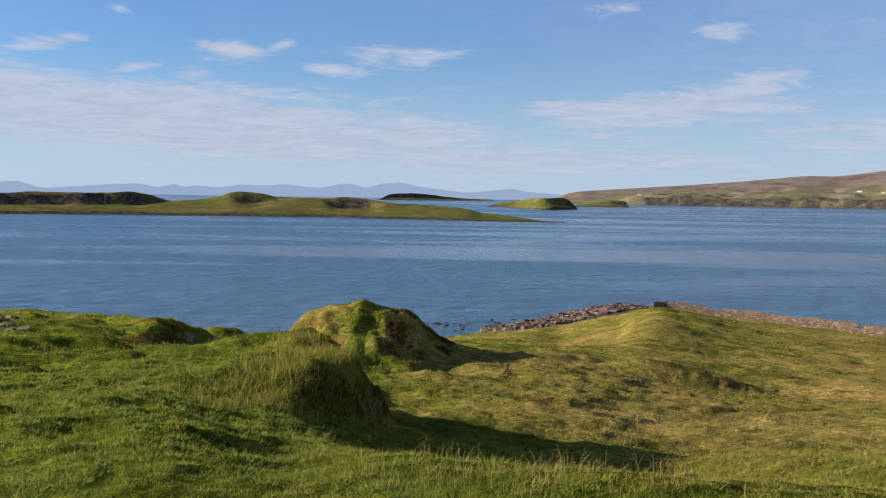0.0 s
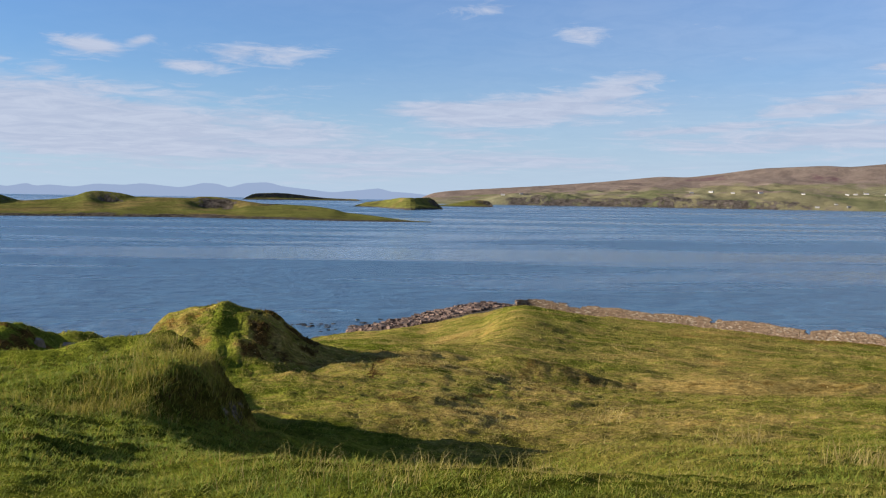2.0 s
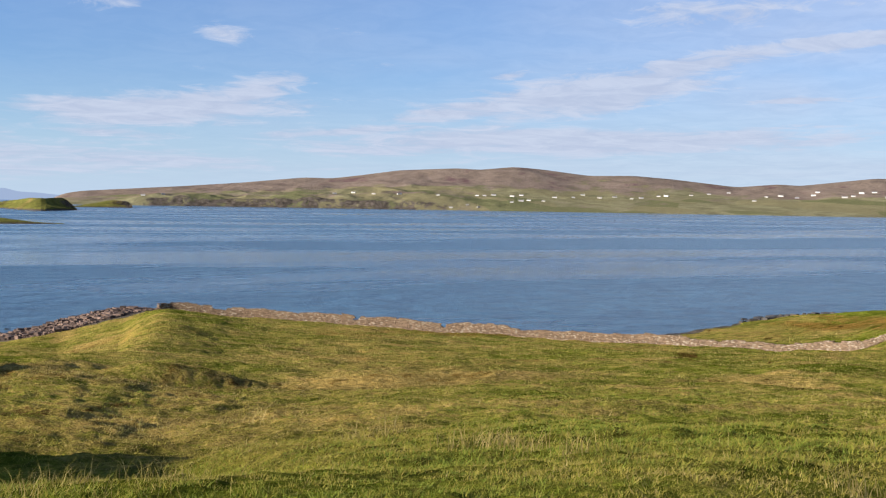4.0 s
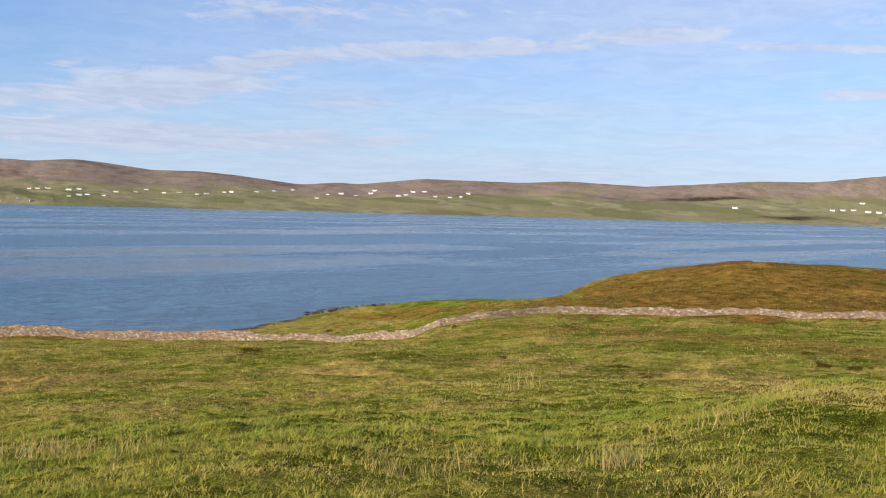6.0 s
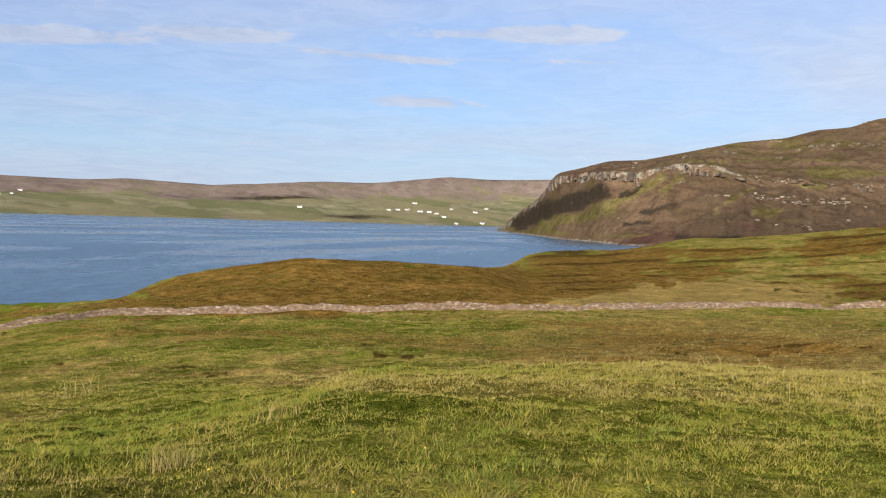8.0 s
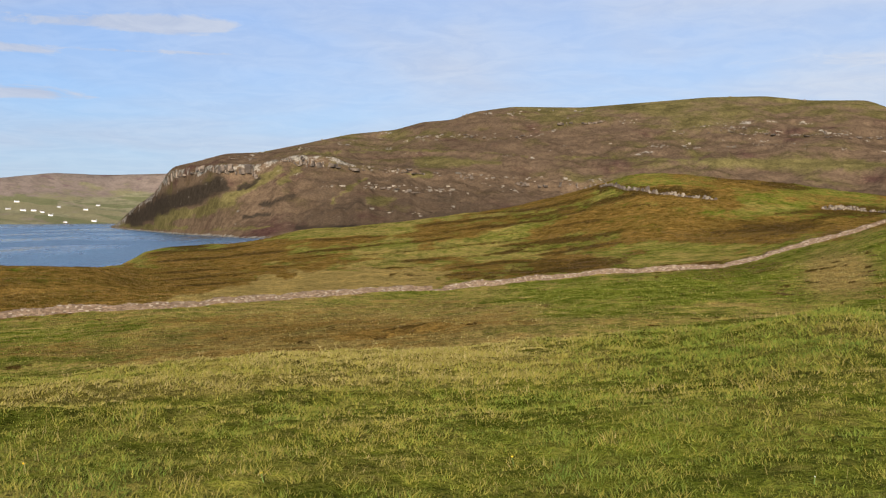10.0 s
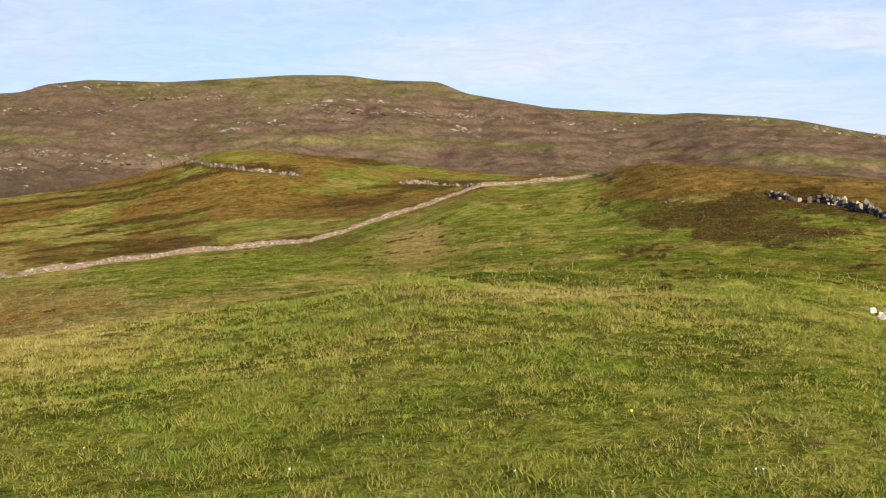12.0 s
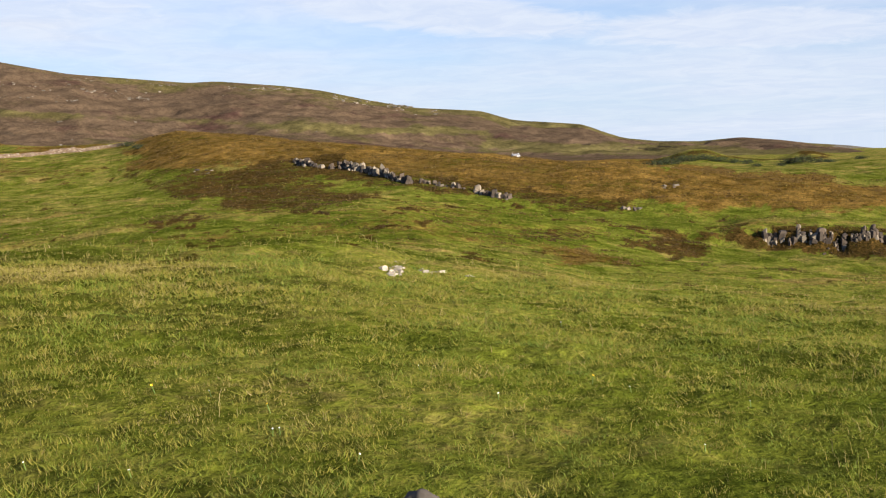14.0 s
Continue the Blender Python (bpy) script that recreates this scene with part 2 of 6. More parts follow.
GREEN_LOW, GREEN_HIGH = (0.088, 0.108, 0.012), (0.184, 0.194, 0.027)
STRAW_LOW, STRAW_HIGH = (0.22, 0.148, 0.040), (0.36, 0.255, 0.09)


def hill_material(name, grass, moor, rock, scale, fields=0.0, rough=0.38):
    m = Mat(name)
    band = m.squash(1.0, 1.0, 1.8)
    big, mid, fine = m.noise(0.005 * scale, 5, 0.62), m.noise(0.022 * scale, 6, 0.65, co=band), m.noise(0.13 * scale, 8, 0.75)
    c1 = m.mix(m.step(mid, 0.3, 0.7), tuple(v * 0.8 for v in grass), tuple(v * 1.5 for v in grass))
    if fields:
        cell = m.n("ShaderNodeTexVoronoi")
        cell.inputs["Scale"].default_value = 0.009
        m.l(m.squash(1.0, 0.55, 1.0, 30), cell.inputs["Vector"])
        sep = m.n("ShaderNodeSeparateXYZ")
        m.l(cell.outputs["Color"], sep.inputs[0])
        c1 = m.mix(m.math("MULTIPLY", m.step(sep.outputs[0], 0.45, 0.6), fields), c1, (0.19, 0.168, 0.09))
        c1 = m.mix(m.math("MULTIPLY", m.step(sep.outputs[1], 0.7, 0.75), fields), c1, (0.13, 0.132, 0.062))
    c2 = m.mix(m.step(mid, 0.35, 0.65), moor, tuple(v * 1.4 for v in moor))
    c2 = m.mix(m.step(m.noise(0.012 * scale, 5, 0.6, co=band), 0.56, 0.74), c2, (moor[0] * 0.8, moor[1] * 0.62, moor[2] * 0.8))
    f = m.math("ADD", m.mask("heath"), m.math("MULTIPLY", m.math("SUBTRACT", m.math("ADD", big, mid), 1.0), 1.9))
    c = m.mix(m.step(f, 0.25, 0.75), c1, c2)
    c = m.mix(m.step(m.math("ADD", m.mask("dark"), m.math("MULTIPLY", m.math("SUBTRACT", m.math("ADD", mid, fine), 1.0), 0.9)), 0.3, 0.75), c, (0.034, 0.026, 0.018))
    rk = m.mix(m.step(fine, 0.38, 0.6), tuple(v * 0.35 for v in rock), rock)
    f = m.math("ADD", m.mask("stone"), m.math("MULTIPLY", m.math("SUBTRACT", m.math("ADD", fine, m.noise(0.05 * scale, 4, 0.6)), 1.0), 1.6))
    c = m.mix(m.step(f, 0.45, 0.6), c, rk)
    grit = m.noise(0.5 * scale, 6, 0.75)
    c = m.mix(1.0, c, m.mix(m.step(grit, 0.3, 0.7), (0.70, 0.70, 0.70), (1.30, 1.30, 1.30)), "MULTIPLY")
    c = m.mix(1.0, c, m.mix(m.step(fine, 0.3, 0.7), (1 - rough, 1 - rough, 1 - rough), (1 + rough, 1 + rough, 1 + rough)), "MULTIPLY")
    m.bump(m.math("ADD", fine, m.math("MULTIPLY", grit, 0.4)), 0.6, 3.0 / scale)
    return m.done(c, 1.0, 0.0)


def sea_material():
    m = Mat("sea water")
    lane = m.noise(0.006, 5, 0.6, 0.6, m.squash(0.45, 1.6, 1.0, -20))
    chop = m.noise(0.55, 6, 0.7, co=m.squash(0.55, 1.3, 1.0, 20))
    calm = m.step(lane, 0.46, 0.62)
    chop = m.math("MULTIPLY", chop, m.math("SUBTRACT", 1.0, m.math("MULTIPLY", calm, 0.55)))
    m.bump(m.math("ADD", chop, m.math("MULTIPLY", m.noise(0.15, 4), m.math("SUBTRACT", 3.0, m.math("MULTIPLY", calm, 1.6)))), 0.6, 0.9)
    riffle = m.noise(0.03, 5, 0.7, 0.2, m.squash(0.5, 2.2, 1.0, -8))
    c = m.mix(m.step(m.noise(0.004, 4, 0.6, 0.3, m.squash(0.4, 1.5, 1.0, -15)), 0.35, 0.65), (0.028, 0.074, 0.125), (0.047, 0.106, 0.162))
    # the glint and dark of ripples, multiplied into the water's colour
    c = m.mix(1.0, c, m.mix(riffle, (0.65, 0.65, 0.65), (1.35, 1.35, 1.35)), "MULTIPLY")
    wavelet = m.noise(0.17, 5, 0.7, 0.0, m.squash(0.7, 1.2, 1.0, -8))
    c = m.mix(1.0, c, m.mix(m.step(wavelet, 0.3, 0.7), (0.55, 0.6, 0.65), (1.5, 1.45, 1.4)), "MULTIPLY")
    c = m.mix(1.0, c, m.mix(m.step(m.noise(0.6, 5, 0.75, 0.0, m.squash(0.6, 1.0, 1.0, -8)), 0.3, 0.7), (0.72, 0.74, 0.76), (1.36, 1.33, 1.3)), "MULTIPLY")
    rough = m.math("SUBTRACT", 0.30, m.math("MULTIPLY", calm, 0.2))
    return m.done(c, rough, 0.5)


def plain(name, colour, rough=0.8, var=0.3, scale=8.0, vary=0.0):
    m = Mat(name)
    f = m.noise(scale, 5, 0.65)
    c = m.mix(f, tuple(v * (1 - var) for v in colour), tuple(v * (1 + var) for v in colour))
    if vary:
        k = m.n("ShaderNodeNewGeometry").outputs["Random Per Island"]
        c = m.mix(1.0, c, m.mix(k, (1 - vary, 1 - vary, 1 - vary), (1 + vary, 1 + vary, 1 + vary)), "MULTIPLY")
    if not vary:
        k = m.n("ShaderNodeObjectInfo").outputs["Random"]
        c = m.mix(1.0, c, m.mix(k, (0.62, 0.62, 0.62), (1.38, 1.33, 1.28)), "MULTIPLY")
    m.bump(f, 0.4, 0.2 / scale)
    return m.done(c, rough, 0.25)


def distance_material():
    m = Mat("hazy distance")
    # haze put into the colour: the far chain glows an even pale blue
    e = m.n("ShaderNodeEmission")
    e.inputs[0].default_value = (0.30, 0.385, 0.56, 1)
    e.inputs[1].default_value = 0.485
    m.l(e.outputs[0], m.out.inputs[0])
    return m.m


PASTURE = ground_material()
MOUNTAIN = hill_material("mountain moor", (0.090, 0.074, 0.028), (0.080, 0.054, 0.033), (0.20, 0.175, 0.14), 1.0, 0.0, 0.3)
# coast colours lightened to carry the haze over the water
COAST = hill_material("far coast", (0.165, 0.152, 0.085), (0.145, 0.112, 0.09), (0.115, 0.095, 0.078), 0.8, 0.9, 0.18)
ISLAND = hill_material("island turf", (0.092, 0.092, 0.024), (0.115, 0.088, 0.032), (0.082, 0.068, 0.054), 2.0)
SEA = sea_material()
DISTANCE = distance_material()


def wall_material():
    m = Mat("lichened wall stone")
    k = m.n("ShaderNodeNewGeometry").outputs["Random Per Island"]
    c = m.mix(k, (0.095, 0.064, 0.043), (0.20, 0.142, 0.096))
    c = m.mix(m.step(k, 0.90, 0.93), c, (0.27, 0.225, 0.175))
    f = m.noise(5.0, 5, 0.7)
    c = m.mix(m.step(m.noise(2.2, 4, 0.6), 0.58, 0.68), c, (0.22, 0.19, 0.15))
    c = m.mix(1.0, c, m.mix(f, (0.6, 0.6, 0.6), (1.4, 1.4, 1.4)), "MULTIPLY")
    m.bump(f, 0.5, 0.04)
    return m.done(c, 0.95, 0.15)


WALLSTONE = wall_material()
COBBLE = plain("beach cobbles", (0.115, 0.077, 0.06), 0.85, 0.4, 3.0, 0.6)
CRAGROCK = plain("weathered basalt", (0.175, 0.145, 0.105), 0.9, 0.75, 1.5, 0.0)
DARKROCK = plain("dark columnar rock", (0.068, 0.052, 0.038), 0.9, 0.8, 1.5, 0.0)
WETROCK = plain("dark wet rock", (0.045, 0.04, 0.035), 0.6, 0.4, 3.0, 0.3)
PALEROCK = plain("pale lichened stone", (0.31, 0.27, 0.21), 0.9, 0.6, 9.0, 0.0)
GREYROCK = plain("grey boulder", (0.12, 0.10, 0.078), 0.9, 0.6, 12.0)
WHITEWASH = plain("limewash", (0.55, 0.54, 0.52), 0.8, 0.05, 0.5)
SLATE = plain("grey slate", (0.16, 0.16, 0.17), 0.7, 0.2, 0.8)

# ---- the lie of the land: (heading, distance, angle of sight) along lines that run round the knoll ----
BROW = [(-180, 12, -9), (-60, 12, -9), (-30, 15, -9.6), (-23, 16, -9.2), (-15, 16, -9.8), (-9, 11, -13.2), (-4, 7.4, -14.9), (0, 7.2, -15.1), (12, 7.4, -14.7), (18, 8.5, -14.2), (25, 10, -13.8), (40, 9, -13.2),
        (60, 9, -13.0), (69, 10, -10.25), (77, 11.5, -9.0), (85, 13, -8.2), (95, 13.5, -8.2), (103, 14, -7.5), (108.5, 15, -6.6), (114, 16, -5.34), (127, 18, -5.3),
        (133.5, 18, -5.2), (137.7, 18, -6.15), (147, 17, -7.5), (151, 15, -8.74), (163, 14, -9.45), (180, 12, -9)]
HOLLOW = [(-180, 35, -6), (-60, 30, -6), (-30, 29, -6.1), (-23, 29, -6.3), (-17.5, 30, -6.9), (-15.8, 31, -7.6), (-13, 35, -7.9), (-10, 36, -8.0), (-8.4, 31, -8.9), (-6.5, 26, -10.6), (-2, 21.5, -12.1), (5, 21.5, -12.6), (12, 20.5, -13.3), (18, 23, -12.2), (30, 26, -11), (40, 25, -11.3),
          (60, 28, -9.8), (77, 30, -8.75), (90, 30, -7.95), (100, 40, -6.9), (110, 40, -6.2), (118, 50, -5.2), (127, 50, -4.95), (138, 45, -5.1), (150, 40, -7.2), (163, 40, -8.0), (180, 35, -6)]
FIELD = [(-180, 80, -3), (-60, 60, -7), (-23, 55, -8.5), (-10, 58, -9.0), (-4, 50, -9.4), (0, 45, -8.9), (4, 44, -8.65), (8, 46, -8.75), (12.5, 52, -9.0), (18, 66, -8.8), (30, 85, -8.3), (40, 88, -7.85), (50, 80, -7.6), (60, 70, -7.2), (77, 70, -6.6),
         (90, 80, -5.7), (100, 90, -4.7), (110, 90, -4.3), (118, 100, -3.1), (127, 100, -2.2), (138, 90, -2.5), (150, 85, -4.4), (156, 82, -5.6), (163, 80, -5.9), (170, 80, -5.9), (180, 80, -3)]
WALL = [(-180, 160, -1), (-60, 90, -9), (-23, 85, -10.5), (-10, 95, -10.0), (-4, 105, -9.2), (0.6, 135, -7.75), (3.6, 142, -7.5), (6.7, 145, -7.0), (9.4, 148, -6.2), (10.6, 155, -5.85), (11.4, 158, -5.8), (15.3, 155, -6.36),
        (21.5, 149, -6.7), (27, 144, -7.1), (33.3, 139, -7.36), (39.4, 134, -7.46), (45.3, 129, -7.33), (47.9, 125, -7.1), (49.5, 118, -6.45), (52.4, 118, -5.8), (55.2, 121, -5.45), (61.2, 122, -5.4),
        (69, 122, -5.1), (76.5, 126, -4.71), (81.7, 132, -4.5), (90, 145, -4.08), (93.3, 150, -4.05), (99.8, 160, -3.28), (108.9, 175, -2.53), (113, 185, -1.32)]
WALL_END = [(114.6, 190, -0.88), (117.3, 197, 0.15), (119, 202, 0.19), (123.6, 205, 0.6), (126.5, 180, 1.33), (130, 160, 1.0), (138, 140, 0.0), (144, 128, -0.65), (150, 120, -1.2), (158.7, 112, -2.3), (163, 108, -3.05), (180, 160, -1)]
BEYOND_A = [
    (-180, 240, -0.5), (-60, 120, -12), (-10, 115, -11), (0, 155, -7.6), (3.6, 157, -7.2),
    (6.7, 156, -6.45), (9.4, 158, -5.75), (11, 168, -5.75), (12.2, 172, -6.9), (29, 158, -7.15),
    (39, 168, -6.75), (41.7, 180, -6.2), (44, 188, -5.7), (48, 182, -5.15), (52.3, 175, -4.9),
    (55.8, 172, -4.7), (58.2, 174, -3.64), (60.6, 176, -3.15), (63.9, 178, -2.66), (65.4, 178, -2.28),
    (68.8, 178, -2.36), (71.9, 178, -2.47), (75.2, 180, -2.7), (77.6, 190, -3.4), (83, 195, -3.3),
    (90, 205, -3.0), (98, 215, -2.6), (104, 230, -1.7), (110, 240, -0.9), (117, 260, -0.3),
    (124, 262, 0.3),
]
BEYOND_B = [
    (132, 240, -0.3), (150, 200, -2), (180, 240, -0.5),
]
BEYOND = BEYOND_A + BEYOND_B
CREST = [(-180, 400, 0.5), (-60, 170, -9), (-10, 165, -9), (0, 190, -7.5), (29, 195, -7.2), (40, 205, -6.3), (44, 210, -5.9), (50, 225, -5.7), (56, 240, -5.3), (66, 260, -4.7), (73, 290, -4.3), (75.5, 320, -2.9), (77.6, 340, -1.68),
         (80.8, 360, -1.5), (83, 380, -1.25), (86, 390, -0.68), (90.7, 400, -0.19), (93.7, 400, 0.19), (98.6, 395, 0.9), (101.7, 385, 1.75), (103.6, 375, 2.35), (106, 372, 2.28), (109, 370, 1.88), (113.2, 370, 1.41), (117.3, 370, 0.98),
         (123, 365, 0.68), (132, 360, 0.2), (145, 350, -0.9), (165, 350, -1.5), (180, 400, 0.5)]


def line(table, az, sigma=1.0):
    r = along([p[:2] for p in table], az, sigma)
    return r, height_at(along([(p[0], p[2]) for p in table], az, sigma), r)


def mound(X, Y, az, r, wide, deep, turn, high, sharp=2.0):
    cx, cy = r * math.sin(radians(az)), r * math.cos(radians(az))
    c, s = math.cos(radians(turn)), math.sin(radians(turn))
    u, v = ((X - cx) * c - (Y - cy) * s) / wide, ((X - cx) * s + (Y - cy) * c) / deep
    return high * np.exp(-np.power(u * u + v * v, sharp / 2))


def raise_to(z, X, Y, az, r, wide, deep, turn, top, sharp):
    return z + mound(X, Y, az, r, wide, deep, turn, 1.0, sharp) * np.maximum(top - z, 0)


def path_up(X, Y):
    """The trodden groove over the tawny mound."""
    return np.exp(-(((X + 2.75 + 0.06 * (Y - 36) - 0.25 * np.sin(Y * 0.5)) / 0.5) ** 2)) * smooth(Y, 29, 33) * (1 - smooth(Y, 41, 43))


TAWNY_TOP = [(-9.0, 5.0), (-6.9, 12.8), (-6.2, 14.1), (-5.9, 14.65), (-5.5, 14.98), (-4.6, 15.26), (-3.9, 15.38), (-3.2, 15.66), (-2.7, 15.5), (-2.0, 15.28), (-1.5, 15.14), (-1.0, 14.75), (-0.5, 14.3), (0.45, 13.8), (2.0, 13.3), (4.0, 12.0)]


def bank_edge(Y):
    """How far out the nose of the near bank reaches."""
    return -1.52 + np.where(Y < 18.5, 0.26, -0.5) * (Y - 18.5)


def banks(X, Y):
    """The turf banks over the shore: the share of each at a point, and the height of its top."""
    wob = 0.15 * fbm(X, Y, 1.1, 4, 201, 0.65)
    x = X + wob
    edge = bank_edge(Y)
    near = (1 - smooth(x, edge, edge + 0.8)) * smooth(X, -6.6, -3.3) * smooth(Y + 2 * wob, 12.0, 17.0) * (1 - smooth(Y, 20.0, 23.5))
    left = (1 - smooth(x, -7.5, -6.3)) * smooth(Y + 2 * wob, 19.0, 25.0) * (1 - smooth(Y, 28.5, 33))
    top = np.interp(X, [p[0] for p in TAWNY_TOP], [p[1] for p in TAWNY_TOP])
    tawny = smooth(Y + 3 * wob - 0.25 * np.abs(X + 3), 33.2, 40.5) * (1 - smooth(Y, 43.5, 48))
    return (near, 17.36 - 0.16 * smooth(X, -2.6, -1.4)), (left, 16.5), (tawny, top - 0.08)


def land(X, Y, detail=True):
    """The height of the near land over the sea."""
    az, r = np.degrees(np.arctan2(X, Y)), np.hypot(X, Y)
    lines = [line(BROW, az), line(HOLLOW, az), line(FIELD, az), line(WALL + WALL_END, az, 0.6), line(BEYOND, az, 0.5), line(CREST, az, 0.6)]
    soft_out = smooth(az, 82.5, 86) * (1 - smooth(az, 170, 179)) * 11 - 6
    rs = [0 * r, 0 * r + 5.5] + [k[0] for k in lines] + [lines[-1][0] * 1.5, 0 * r + 1150]
    zs = [0 * r + 18.3, 0 * r + 18.2] + [k[1] for k in lines] + [soft_out, soft_out]
    z = profile(r, rs, zs)
    # hummocks at the top of the shore
    z = z - 0.9 * mound(X, Y, 7.0, 13.8, 2.6, 4.4, 0, 1.0, 4.0)
    z = raise_to(z, X, Y, -2.8, 28.5, 3.2, 4.2, 0, 14.75, 3.0)
    z = raise_to(z, X, Y, -2.5, 35, 3.6, 4.0, 0, 13.9, 4.0)
    for w, top in banks(X, Y):
        z = z + w * np.maximum(top - z, 0)
    z = z - 0.12 * path_up(X, Y) + mound(X, Y, -11.6, 36.5, 1.0, 0.8, 0, 0.42, 6.0) + mound(X, Y, -0.4, 31, 1.0, 0.5, 0, 0.3)
    # a low platform in the field, with a broken front edge
    lip = 28.3 + 0.9 * fbm(X, 0 * X, 3.0, 3, 207) - 0.06 * (X - 4)
    z = z + 0.2 * smooth(Y, lip, lip + 1.6) * (1 - smooth(Y, 34, 42)) * smooth(X, 0.2, 1.5) * (1 - smooth(X, 7.5, 10.5))
    z = z + mound(X, Y, 12.6, 45, 2.9, 1.5, 8, 0.75, 2.6) + mound(X, Y, 16.0, 41, 1.6, 1.0, 8, 0.25)
    z = z + mound(X, Y, 48, 95, 9, 4, 0, 0.5) + mound(X, Y, 114, 16.5, 1.6, 1.2, 0, 0.12)
    front = 79.0 + 0.8 * fbm(az * 0.9, 0 * az, 1.0, 3, 211)
    shelf = smooth(r, front, front + 1.9) * (1 - smooth(r, 90, 104)) * (0.45 * smooth(az, 150.8, 152.5) + 0.55 * smooth(az, 154.8, 157)) * (1 - smooth(az, 172, 176))
    z = z + shelf * np.maximum(height_at(-4.5 - 0.07 * (np.clip(az, 156, 170) - 156), 82.0) - z, 0)
    z = z + mound(X, Y, 154, 330, 14, 8, 60, 3.5) + mound(X, Y, 159.5, 360, 10, 8, 60, 3.0)
    if detail:
        fade = smooth(r, 3, 9)
        lumps = np.maximum(np.maximum(mound(X, Y, -5.0, 17.6, 0.9, 2.2, 0, 1.0, 4.0), mound(X, Y, -4.2, 39.5, 4.2, 5.0, 0, 1.0, 4.0) * (1 - path_up(X, Y))), 0.5 * mound(X, Y, -15.3, 26, 1.3, 2.4, 0, 1.0))
        z = z + lumps * (0.10 * fbm(X, Y, 1.1, 4, 13, 0.65) + 0.06 * fbm(X, Y, 0.4, 2, 15))
        z = z + 0.018 * smooth(r, 3, 6) * (1 - smooth(r, 16, 26)) * fbm(X, Y, 0.24, 2, 23, 0.6)
        z = z + 0.05 * smooth(r, 6, 12) * (1 - smooth(r, 40, 70)) * (1 - 0.6 * smooth(az, 60, 110)) * fbm(X, Y, 0.55, 3, 19, 0.6)
        z = z + fade * (0.07 * fbm(X, Y, 3.0, 5, 3, 0.6) + 0.05 * smooth(r, 12, 22) * fbm(X, Y, 1.2, 4, 5, 0.6) + 0.11 * smooth(r, 28, 60) * fbm(X, Y, 3.2, 3, 7) + 0.25 * smooth(r, 20, 60) * fbm(X, Y, 14.0, 4, 9) + 0.9 * smooth(r, 230, 330) * fbm(X, Y, 45.0, 4, 17))
    return z


# patches of cover, one of them painted shadow: kind, heading, angle of sight, half width, half height in degrees,
# weight
PATCHES_A = [
    ("dark", 141, -4.3, 15, 1.1, 0.30), ("dark", 110, -3.6, 7, 1.0, 0.26), ("heath", 141, -4.0, 16, 1.2, 0.32), ("dry", 140, -4.0, 18, 1.5, -0.25), ("dry", 124, -5.2, 18, 0.45, 0.2),
    ("dry", 122, -7, 16, 1.8, 0.2), ("dry", 150, -10, 16, 5.0, -0.08), ("dry", 86, -8.5, 12, 3.0, 0.25), ("dry", 54, -11, 14, 4.0, 0.14), ("dry", -16, -11.5, 10, 4.5, -0.5),
    ("dry", -1, -14, 8, 1.5, -0.2), ("dry", 17, -8.2, 17, 2.2, 0.13), ("dry", 30, -9.3, 12, 0.5, 0.2), ("dry", 16, -12, 12, 2.0, 0.15), ("dry", 72, -8.75, 9, 0.45, 0.85),
    ("dry", 84, -8.5, 8, 0.35, 0.6), ("dry", 97, -7.7, 9, 0.5, 0.3), ("dry", 90, -6.3, 12, 2.0, 0.38), ("heath", 91, -6.4, 6, 0.7, 0.35),
]
PATCHES_B = [
    ("dry", 119.5, -5.7, 7, 0.35, 0.7), ("dry", 92, -10, 9, 3.5, -0.05), ("dry", 113.8, -2.9, 1.4, 1.0, 0.85), ("dry", 15, -12.5, 10, 2, 0.25), ("dry", 60, -13.5, 30, 2.0, 0.15),
    ("heath", 64, -6.4, 14, 0.8, 0.4), ("heath", 84, -6.0, 12, 1.0, 0.52), ("heath", 20, -7.1, 9, 0.35, 0.25), ("heath", 30, -7.05, 9, 0.22, 0.5), ("heath", 106, -0.3, 5, 1.0, 0.55),
    ("heath", 116, -0.2, 3, 0.6, 0.5), ("heath", 84, -3.6, 7, 0.25, 0.4), ("heath", 118, -3.9, 5, 0.5, 0.2), ("dark", 146, -4.9, 4, 0.5, 0.6), ("dark", 126, -3.5, 4, 0.35, 0.3),
    # the dark one at 12.4 is painted shadow on the low mound
    ("dark", 148, -3.2, 7, 0.5, 0.45), ("dark", -21, -9.2, 2.2, 0.35, 0.4), ("heath", 46.5, -5.95, 3.5, 0.2, 0.6), ("dark", 12.4, -9.2, 3.6, 0.45, 0.28),
]
PATCHES_C = [
    ("dark", 39.6, -7.85, 0.9, 0.16, 0.8), ("dark", 3.6, -9.4, 0.25, 0.45, 0.5), ("dark", 34, -3.0, 1.0, 0.2, 0.4),
]
PATCHES = PATCHES_A + PATCHES_B + PATCHES_C


